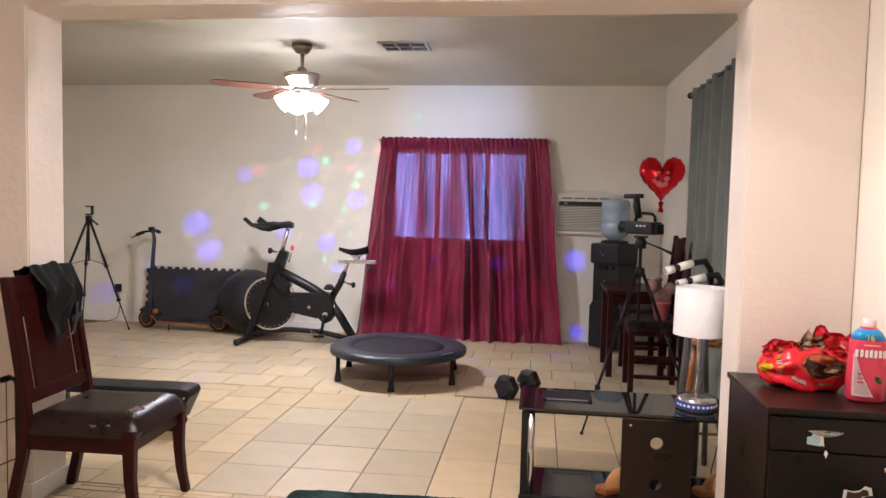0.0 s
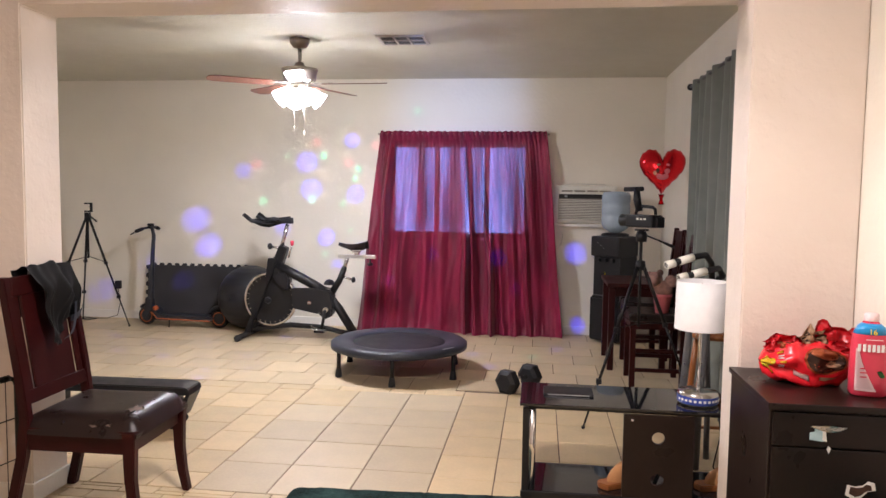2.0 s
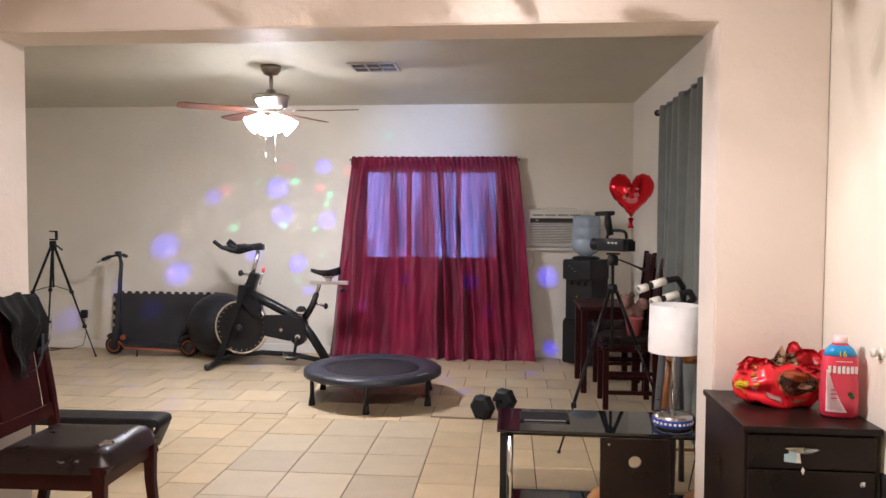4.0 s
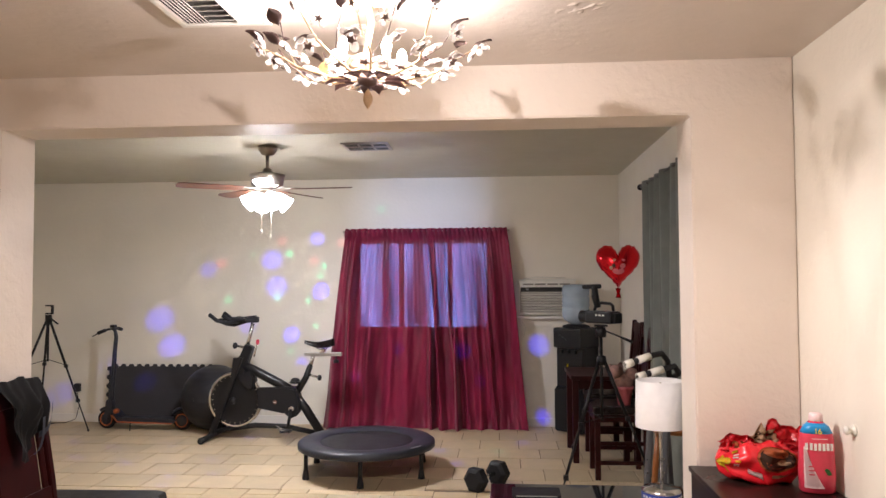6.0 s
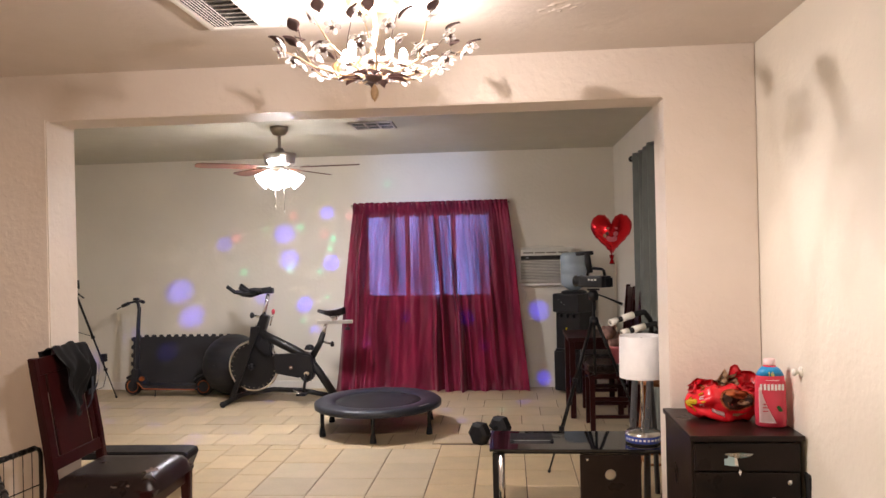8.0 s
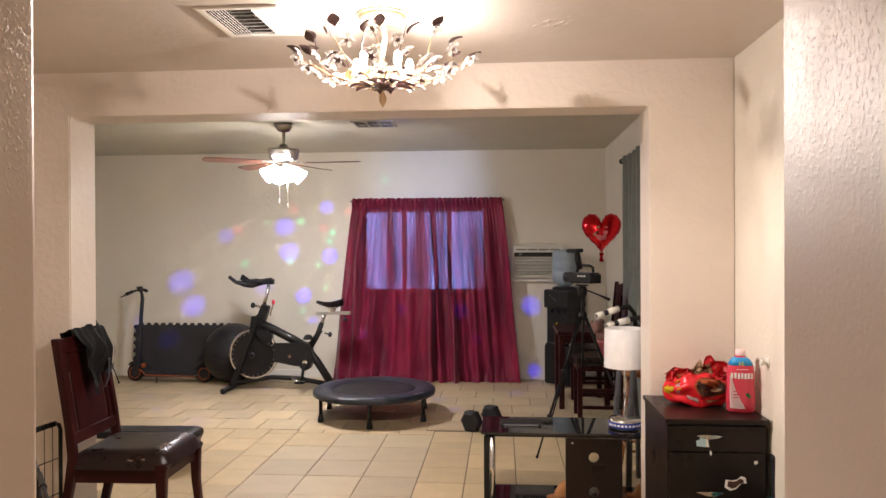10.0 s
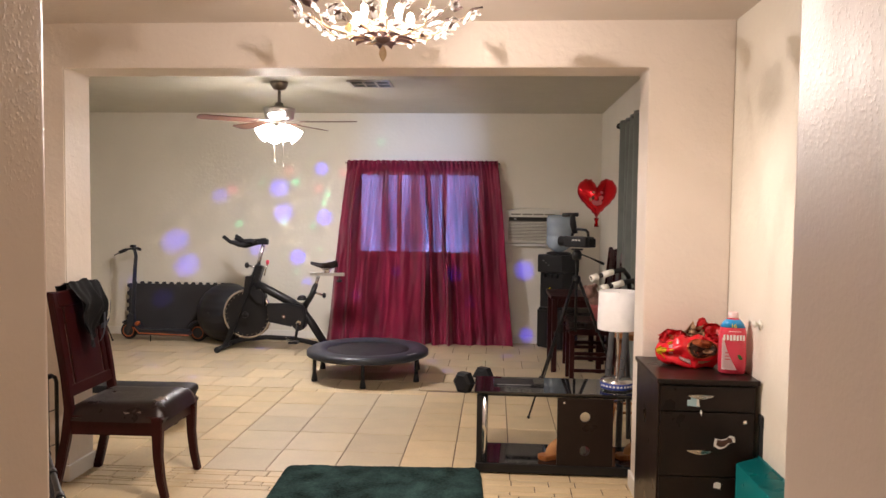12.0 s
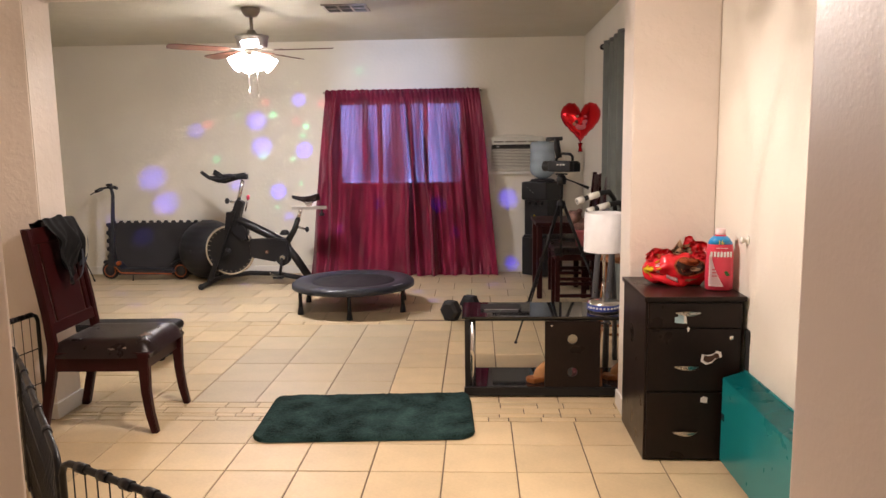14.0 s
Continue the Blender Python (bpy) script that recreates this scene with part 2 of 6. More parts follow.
TRAMPMAT = mat("black_woven_polypropylene", (0.010, 0.010, 0.012), 0.55, bump=0.25, bscale=500)
TRAMPPAD = mat("blue_black_vinyl_pad", (0.021, 0.024, 0.034), 0.42, bump=0.1, bscale=70)
JUG = mat("blue_clear_jug_plastic", (0.5, 0.61, 0.72), 0.22, var=0.12, scale=8)
JUG.node_tree.nodes["Principled BSDF"].inputs["Transmission Weight"].default_value = 0.35
PANE = glass("window_glass", (1, 1, 1), 0.0)
BLACKGLASS = mat("black_tempered_glass", (0.008, 0.008, 0.010), 0.04, var=0.1, rvar=0.02, coat=0.4)
PETAL = cloth("frosted_petal_glass", (0.85, 0.83, 0.82), 0.0, 0.2, 0.0)
pn, pl = PETAL.node_tree.nodes, PETAL.node_tree.links
pt, pm = pn.new("ShaderNodeBsdfTransparent"), pn.new("ShaderNodeMixShader")
pm.inputs[0].default_value = 0.62
pl.new(pn["Principled BSDF"].outputs[0], pm.inputs[1])
pl.new(pt.outputs[0], pm.inputs[2])
pl.new(pm.outputs[0], pn["Material Output"].inputs["Surface"])
LEAF = mat("dark_bronze_leaf", (0.10, 0.06, 0.055), 0.45, metal=0.4, var=0.3)
GOLD = mat("champagne_gold_branch", (0.62, 0.47, 0.3), 0.35, metal=0.7, var=0.15)
FANLIGHT = glow("lit_frosted_lamp_glass", (0.98, 0.94, 0.95), FAN_GLOW)
BULB = glow("lit_bulb", (1.0, 0.91, 0.84), BULB_GLOW)
DUSK = glow("dusk_light_outside", (0.44, 0.50, 1.0), DUSK_GLOW)


# ---- mesh tools ----
def link(name, bm, material, parent=None, label=""):
    me = bpy.data.meshes.new(name)
    bm.to_mesh(me)
    bm.free()
    me.materials.append(material)
    ob = new(name, me)
    ob.parent = parent
    if label:
        ob["label"] = label
    return ob


def part(name, bm, material, parent, label=""):
    return link(name, bm, material, parent, label)


def thing(name, x, y, z, rz, label, category, group="", kind=""):
    ob = new(name)
    ob.empty_display_size = 0.05
    ob.matrix_basis = pose(x, y, z, 0, 0, rz)
    return tagged(ob, label, category, group, kind)


def box(cx, cy, cz, sx, sy, sz, bev=0.0, bm=None, turn=None):
    bm = bm or bmesh.new()
    b2 = bmesh.new()
    bmesh.ops.create_cube(b2, size=1, matrix=Matrix.Diagonal((sx, sy, sz, 1)))
    if bev:
        bmesh.ops.bevel(b2, geom=b2.edges[:], offset=bev, segments=2, affect="EDGES", profile=0.6)
    m = Matrix.Translation((cx, cy, cz))
    if turn:
        m = m @ pose(0, 0, 0, *turn)
    join(bm, b2, m)
    return bm


def join(bm, b2, m=Matrix.Identity(4)):
    seen = {v: bm.verts.new(m @ v.co) for v in b2.verts}
    for f in b2.faces:
        nf = bm.faces.new([seen[v] for v in f.verts])
        nf.smooth = f.smooth
    b2.free()
    return bm


def sweep(pts, r, bm=None, n=8, closed=False):
    """A round tube along points; r is one radius or one for each point."""
    bm = bm or bmesh.new()
    pts = [Vector(p) for p in pts]
    k = len(pts)
    rs = r if isinstance(r, (list, tuple)) else [r] * k
    rings, ref = [], None
    for i, p in enumerate(pts):
        a, b = (pts[i - 1], pts[(i + 1) % k]) if closed else (pts[max(0, i - 1)], pts[min(k - 1, i + 1)])
        d = (b - a).normalized()
        if ref is None:
            ref = d.orthogonal().normalized()
        ref = (ref - d * ref.dot(d)).normalized()
        s = d.cross(ref)
        rings.append([bm.verts.new(p + (ref * math.cos(q) + s * math.sin(q)) * rs[i]) for q in (2 * math.pi * j / n for j in range(n))])
    for i in range(k if closed else k - 1):
        A, B = rings[i], rings[(i + 1) % k]
        for j in range(n):
            bm.faces.new((A[j], A[(j + 1) % n], B[(j + 1) % n], B[j])).smooth = True
    if not closed:
        bm.faces.new(rings[0][::-1])
        bm.faces.new(rings[-1])
    return bm


def rod(p, q, r, bm=None, n=10, r2=None):
    return sweep([p, q], [r, r if r2 is None else r2], bm, n)


def lathe(prof, bm=None, n=20, at=(0, 0, 0), turn=None, smooth=True):
    """A turned form: profile of (radius, height) about the z axis."""
    bm = bm or bmesh.new()
    m = Matrix.Translation(at) @ (pose(0, 0, 0, *turn) if turn else Matrix.Identity(4))
    rings = []
    for r, z in prof:
        if r < 1e-5:
            rings.append([bm.verts.new(m @ Vector((0, 0, z)))])
        else:
            rings.append([bm.verts.new(m @ Vector((r * math.cos(a), r * math.sin(a), z))) for a in (2 * math.pi * j / n for j in range(n))])
    for A, B in zip(rings, rings[1:]):
        for j in range(n):
            if len(A) == 1 and len(B) == 1:
                continue
            if len(A) == 1:
                f = (A[0], B[(j + 1) % n], B[j])
            elif len(B) == 1:
                f = (A[j], A[(j + 1) % n], B[0])
            else:
                f = (A[j], A[(j + 1) % n], B[(j + 1) % n], B[j])
            bm.faces.new(f).smooth = smooth
    bmesh.ops.recalc_face_normals(bm, faces=bm.faces[:])
    return bm


def ring(c, R, r, bm=None, n=32, m=8, turn=None):
    t = pose(0, 0, 0, *turn) if turn else Matrix.Identity(4)
    return sweep([Vector(c) + t @ Vector((R * math.cos(a), R * math.sin(a), 0)) for a in (2 * math.pi * i / n for i in range(n))], r, bm, m, True)


def orb(c, r, bm=None, s=(1, 1, 1), seg=20, rings=12):
    bm = bm or bmesh.new()
    b2 = bmesh.new()
    bmesh.ops.create_uvsphere(b2, u_segments=seg, v_segments=rings, radius=r)
    for f in b2.faces:
        f.smooth = True
    return join(bm, b2, Matrix.Translation(c) @ Matrix.Diagonal((*s, 1)))


def slab(poly, d0, d1, bm=None, axis="y", bev=0.0):
    """A flat outline (two coordinates) given thickness along an axis."""
    bm = bm or bmesh.new()
    b2 = bmesh.new()
    at = {"y": lambda u, v, d: (u, d, v), "x": lambda u, v, d: (d, u, v), "z": lambda u, v, d: (u, v, d)}[axis]
    A = [b2.verts.new(at(u, v, d0)) for u, v in poly]
    B = [b2.verts.new(at(u, v, d1)) for u, v in poly]
    k = len(poly)
    b2.faces.new(A)
    b2.faces.new(B[::-1])
    for i in range(k):
        b2.faces.new((A[i], B[i], B[(i + 1) % k], A[(i + 1) % k]))
    bmesh.ops.recalc_face_normals(b2, faces=b2.faces[:])
    if bev:
        bmesh.ops.bevel(b2, geom=b2.edges[:], offset=bev, segments=2, affect="EDGES")
    return join(bm, b2)


def sheet(f, nu, nv, bm=None, thick=0.0):
    """A bent sheet f(u, v) with u and v from 0 to 1; thick gives it a back."""
    bm = bm or bmesh.new()
    b2 = bmesh.new()
    g = [[b2.verts.new(f(i / nu, j / nv)) for j in range(nv + 1)] for i in range(nu + 1)]
    for i in range(nu):
        for j in range(nv):
            b2.faces.new((g[i][j], g[i + 1][j], g[i + 1][j + 1], g[i][j + 1])).smooth = True
    if thick:
        bmesh.ops.solidify(b2, geom=b2.faces[:], thickness=thick)
    return join(bm, b2)


def bar_row(x, y, z, w, h, n, gap, material, parent, rng, name="print_bar", axis="y"):
    """Plain bars that stand for small print."""
    for i in range(n):
        ww = w * (0.6 + 0.4 * rng.random())
        part(name, box(x, y, z - i * gap, ww, 0.001, h), material, parent)


def structure(name, bm, material, label, category):
    return tagged(link(name, bm, material), label, category, kind="structure")


# ---- rooms: far room north of the wide opening, near room, passage behind ----
NEAR_Z, FAR_Z, HALL_Z = 2.49, 2.645, 2.42
PY0, PY1 = 3.195, 3.45
OX0, OX1, OZ = -2.25, 0.845, 2.255
EAST, BACK, WEST = 1.27, 7.88, -5.45
WX0, WX1, WZ0, WZ1 = -1.55, -0.08, 1.0, 1.98
HX0, HX1, HY = -0.43, 0.385, 0.15

bm = box((WEST + WX0) / 2, BACK + 0.08, 1.35, WX0 - WEST, 0.16, 2.7)
box((WX1 + EAST) / 2, BACK + 0.08, 1.35, EAST - WX1, 0.16, 2.7, bm=bm)
box((WX0 + WX1) / 2, BACK + 0.08, WZ0 / 2, WX1 - WX0, 0.16, WZ0, bm=bm)
box((WX0 + WX1) / 2, BACK + 0.08, (WZ1 + 2.7) / 2, WX1 - WX0, 0.16, 2.7 - WZ1, bm=bm)
structure("wall_north", bm, CREAM, "cream painted plaster wall with a window", "wall")
structure("wall_west", box(WEST - 0.08, (PY1 + BACK) / 2, 1.35, 0.16, BACK - PY1, 2.7), CREAM, "cream painted plaster side wall", "wall")
structure("wall_east", box(EAST + 0.08, (HY + BACK) / 2, 1.35, 0.16, BACK - HY + 0.3, 2.7), CREAM, "cream painted plaster side wall", "wall")
bm = slab([(WEST, 0), (OX0, 0), (OX0, OZ), (OX1, OZ), (OX1, 0), (EAST, 0), (EAST, 2.7), (WEST, 2.7)], PY0, PY1, bev=0.006)
structure("wall_partition", bm, PINKISH, "beige textured wall with a wide square opening", "wall")
structure("wall_west_near", box(-3.38, (HY + PY0) / 2, 1.3, 0.16, PY0 - HY, 2.6), PINKISH, "beige painted side wall", "wall")
bm = box((-3.3 + HX0) / 2 - 0.06, HY - 0.07, 1.3, HX0 + 3.3 - 0.12, 0.14, 2.6)
box((HX1 + EAST) / 2 + 0.06, HY - 0.07, 1.3, EAST - HX1 - 0.12, 0.14, 2.6, bm=bm)
box((HX0 + HX1) / 2, HY - 0.07, (HALL_Z + 2.6) / 2, HX1 - HX0 + 0.24, 0.14, 2.6 - HALL_Z, bm=bm)
structure("wall_south", bm, PINKISH, "beige painted wall round the passage opening", "wall")
bm = box(HX0 - 0.06, (HY - 3.2) / 2, 1.25, 0.12, HY + 3.2, 2.5, 0.008)
structure("wall_hall_west", bm, HALL, "glossy trowelled beige passage wall", "wall")
bm = box(HX1 + 0.06, (HY - 3.2) / 2, 1.25, 0.12, HY + 3.2, 2.5, 0.008)
structure("wall_hall_east", bm, HALL, "glossy trowelled beige passage wall", "wall")
structure("wall_hall_end", box((HX0 + HX1) / 2, -3.26, 1.25, 1.5, 0.12, 2.5), HALL, "beige passage end wall", "wall")
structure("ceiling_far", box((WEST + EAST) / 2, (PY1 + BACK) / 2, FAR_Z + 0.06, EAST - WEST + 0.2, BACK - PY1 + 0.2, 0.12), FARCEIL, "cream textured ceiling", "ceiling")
structure("ceiling_near", box((-3.3 + EAST) / 2, (HY + PY0) / 2, NEAR_Z + 0.05, EAST + 3.5, PY0 - HY + 0.02, 0.1), CEIL, "glossy beige textured ceiling", "ceiling")
structure("ceiling_hall", box((HX0 + HX1) / 2, (HY - 3.3) / 2 - 0.08, HALL_Z + 0.05, 1.3, HY + 3.2, 0.1), CEIL, "beige passage ceiling", "ceiling")

# baseboards
def baseboard(x0, y0, x1, y1):
    d = Vector((x1 - x0, y1 - y0, 0))
    b = box(0, 0, 0.045, d.length, 0.014, 0.09, 0.004)
    ob = structure("baseboard", b, TRIM, "white painted baseboard along the wall", "baseboard")
    ob.matrix_basis = pose((x0 + x1) / 2, (y0 + y1) / 2, 0, 0, 0, math.degrees(math.atan2(d.y, d.x)))


baseboard(WEST, BACK - 0.007, EAST, BACK - 0.007)
baseboard(EAST - 0.007, PY1, EAST - 0.007, BACK - 0.02)
baseboard(OX1 - 0.007, PY0 - 0.01, OX1 - 0.007, PY1)
baseboard(OX0 + 0.007, PY0 - 0.01, OX0 + 0.007, PY1)
baseboard(OX1 - 0.014, PY0 - 0.007, EAST, PY0 - 0.007)
baseboard(-3.3, PY0 - 0.007, OX0 + 0.014, PY0 - 0.007)
baseboard(EAST - 0.007, HY, EAST - 0.007, PY0 - 0.02)

# window with dusk outside
win = thing("window_1", 0, 0, 0, 0, "white framed window glowing blue behind the curtain", "window", kind="structure")
bm = box((WX0 + WX1) / 2, BACK + 0.09, WZ1 - 0.02, WX1 - WX0, 0.05, 0.04)
box((WX0 + WX1) / 2, BACK + 0.09, WZ0 + 0.02, WX1 - WX0, 0.05, 0.04, bm=bm)
for x in (WX0 + 0.02, (WX0 * 0.66 + WX1 * 0.34), (WX0 * 0.3 + WX1 * 0.7), WX1 - 0.02):
    box(x, BACK + 0.09, (WZ0 + WZ1) / 2, 0.05, 0.05, WZ1 - WZ0 - 0.08, bm=bm)
part("window_frame", bm, TRIM, win)
pane = part("pane", box((WX0 + WX1) / 2, BACK + 0.09, (WZ0 + WZ1) / 2, WX1 - WX0, 0.004, WZ1 - WZ0), PANE, win)
pane.visible_shadow = False
structure("backdrop", box((WX0 + WX1) / 2, BACK + 0.6, 1.6, 3.0, 0.02, 2.6), DUSK, "deep blue dusk light outside the window", "backdrop")

# moving party light: narrow coloured beams from behind the header
EYE = Vector((-0.65, 3.66, 2.42))
BLUE, VIOLET, GREEN, RED, CYAN = (0.0, 0.0, 1.0), (0.05, 0.05, 1.0), (0.0, 0.75, 0.38), (1.0, 0.06, 0.1), (0.2, 0.8, 0.8)
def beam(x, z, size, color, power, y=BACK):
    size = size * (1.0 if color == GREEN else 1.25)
    d = bpy.data.lights.new("coloured_beam", "SPOT")
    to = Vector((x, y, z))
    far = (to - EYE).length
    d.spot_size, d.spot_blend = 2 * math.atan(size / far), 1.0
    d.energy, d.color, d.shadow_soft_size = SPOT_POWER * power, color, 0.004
    ob = new("coloured_beam", d)
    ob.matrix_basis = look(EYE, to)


for row in ((-3.72, 1.13, 0.14, VIOLET, 1.0), (-3.58, 0.84, 0.13, VIOLET, 1.1), (-1.92, 1.43, 0.085, BLUE, 2.0), (-2.24, 0.96, 0.085, BLUE, 1.7),
            (-2.46, 1.77, 0.11, VIOLET, 1.0), (-2.41, 1.48, 0.11, VIOLET, 1.1), (-1.96, 2.0, 0.08, VIOLET, 0.9), (-3.17, 1.67, 0.09, VIOLET, 0.6),
            (-2.72, 1.06, 0.09, VIOLET, 0.8), (-2.13, 0.66, 0.06, BLUE, 0.9), (-1.86, 0.86, 0.06, BLUE, 0.8), (-3.9, 0.42, 0.11, BLUE, 0.8),
            (-4.85, 0.3, 0.13, VIOLET, 0.6), (-4.3, 0.62, 0.09, VIOLET, 0.5), (0.42, 0.85, 0.11, VIOLET, 0.7), (0.46, 0.1, 0.08, BLUE, 0.7),
            (-1.97, 2.18, 0.05, GREEN, 0.9), (-1.26, 2.31, 0.06, GREEN, 0.35), (-2.27, 1.84, 0.05, GREEN, 1.1), (-1.89, 1.7, 0.045, GREEN, 1.0),
            (-1.93, 1.6, 0.04, GREEN, 0.9), (-2.95, 1.34, 0.06, GREEN, 0.7), (-2.06, 1.33, 0.035, GREEN, 0.9), (-2.4, 1.37, 0.04, CYAN, 0.9),
            (-2.26, 0.78, 0.04, GREEN, 0.7), (-2.68, 1.84, 0.05, GREEN, 0.35), (-1.98, 1.05, 0.03, GREEN, 0.7), (-2.35, 1.98, 0.05, RED, 0.4),
            (-3.03, 1.74, 0.06, RED, 0.4), (-1.7, 1.95, 0.05, RED, 0.4), (-2.0, 1.76, 0.05, RED, 0.4)):
    beam(*row)
for x, z, s, c, p in ((-1.05, 0.84, 0.06, BLUE, 0.8), (-0.38, 0.82, 0.08, BLUE, 1.0), (-1.5, 0.55, 0.06, VIOLET, 0.5), (-0.2, 0.5, 0.06, VIOLET, 0.5)):
    beam(x, z, s, c, p, 7.7)
# wide weak beam added to imitate blue window light leaking above the curtain
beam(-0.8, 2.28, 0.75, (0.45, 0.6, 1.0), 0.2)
for x, y, s, c, p in ((-3.2, 6.15, 0.07, VIOLET, 0.9), (-2.62, 5.75, 0.05, BLUE, 1.0), (-2.3, 5.85, 0.05, VIOLET, 0.9), (-3.6, 6.7, 0.07, VIOLET, 0.9), (-3.72, 6.3, 0.07, VIOLET, 0.7),
                      (-3.1, 6.8, 0.06, VIOLET, 0.7), (-2.5, 6.3, 0.06, VIOLET, 0.9), (-2.56, 5.5, 0.05, VIOLET, 0.7), (-2.45, 7.15, 0.06, BLUE, 0.7), (-4.1, 6.9, 0.07, BLUE, 0.6),
                      (-0.54, 6.75, 0.06, VIOLET, 0.9), (0.0, 6.74, 0.05, CYAN, 0.9), (-0.35, 6.3, 0.06, VIOLET, 0.7), (0.22, 7.1, 0.07, VIOLET, 0.9)):
    beam(x, 0, s, c, p, y)

# ---- curtains ----
def red_curtain():
    c = thing("window_curtain", 0, 0, 0, 0, "dark red satin rod pocket curtains reaching the tiled floor", "curtain")
    part("curtain_rod", rod((-1.66, 7.80, 2.065), (0.12, 7.80, 2.065), 0.011), PEWTER, c)
    for k, (a0, a1, b0, b1, ph) in enumerate(((-1.63, -0.69, -1.86, -0.58, 0.3), (-0.75, 0.09, -0.62, 0.29, 1.9))):
        rng = random.Random(5 + k)
        # each fold: its place along the cloth, half width, depth, lean and the height at which it starts
        folds = []
        u0 = 0.03
        while u0 < 1.0:
            w = rng.uniform(0.028, 0.085)
            folds.append((u0, w, rng.uniform(0.03, 0.095), rng.uniform(-0.06, 0.06), rng.choice((0.0, 0.0, 0.1, 0.3, 0.45))))
            u0 += w * rng.uniform(1.9, 3.0)

        def f(u, v, a0=a0, a1=a1, b0=b0, b1=b1, ph=ph, folds=folds):
            z = 2.095 - 2.093 * v
            s = v ** 0.85
            x = (a0 + (a1 - a0) * u) * (1 - s) + (b0 + (b1 - b0) * u) * s + 0.02 * math.sin(5 * v + ph) * v * (u - 0.5)
            out = 0.0
            for uf, w, dep, lean, v0 in folds:
                d = (u - uf - lean * v - 0.012 * math.sin(6 * v + 20 * uf)) / w
                if abs(d) < 2.5:
                    out += 1.35 * dep * math.exp(-2.3 * d * d) * min(1.0, max(0.0, (v - v0) * 2.6 + 0.22))
            rumple = noise.noise(Vector((u * 8 + ph, v * 2.0, 0.3))) * 0.035 + noise.noise(Vector((u * 26 + ph + 4 * v, v * 7, 1.7))) * 0.010
            hem = max(0.0, v - 0.82) / 0.18
            crush = noise.noise(Vector((u * 12 + 3 * v, v * 15, 4.2))) * 0.03 * hem + noise.noise(Vector((u * 30, v * 22, 6.2))) * 0.012 * hem
            fine = 0.006 * math.sin(150 * u + 3 * math.sin(9 * u)) * (1 - v) ** 3
            y = 7.83 - 0.03 * v - 0.05 * v * v - out + rumple * min(1.0, 0.3 + v) + crush + fine - 0.012 * (ph > 1) - 0.05 * hem * hem
            if v < 0.035:
                y = 7.79 + 0.010 * math.sin(110 * u) - 0.012 * math.sin(math.pi * min(1.0, v / 0.035))
            if v == 0:
                z += 0.004 * math.sin(90 * u) + 0.008 * noise.noise(Vector((u * 30, ph, 0)))
            if v > 0.97:
                z += 0.03 * max(0.0, noise.noise(Vector((u * 6, ph, 2.0)))) * (v - 0.97) / 0.03
            return (x, min(y, 7.868), max(z, 0.003))
        part("curtain_panel", sheet(f, 210, 60), CURTAINRED, c)


red_curtain()


def green_curtain():
    c = thing("side_curtain", 0, 0, 0, 0, "grey-green cloth curtain on a black rod", "curtain")
    part("curtain_rod", rod((1.19, 6.2, 2.31), (1.19, 4.0, 2.31), 0.012), BLACKMETAL, c)
    part("finial", orb((1.19, 6.22, 2.31), 0.026), BLACKMETAL, c)
    for y in (6.12, 4.1):
        part("bracket", box(1.23, y, 2.31, 0.09, 0.02, 0.02), BLACKMETAL, c)

    def f(u, v):
        y = 6.1 - 2.0 * u + 0.06 * v * (0.5 - u)
        x = 1.195 + (0.026 + 0.012 * v) * math.sin(60 * u + 2.0 * math.sin(7 * u) + 0.6 * v) - 0.012 * math.sin(23 * u + 3 * v)
        return (min(x, 1.25), y, 2.33 - 2.27 * v)
    part("curtain_panel", sheet(f, 130, 24), CURTAINGREEN, c)


green_curtain()


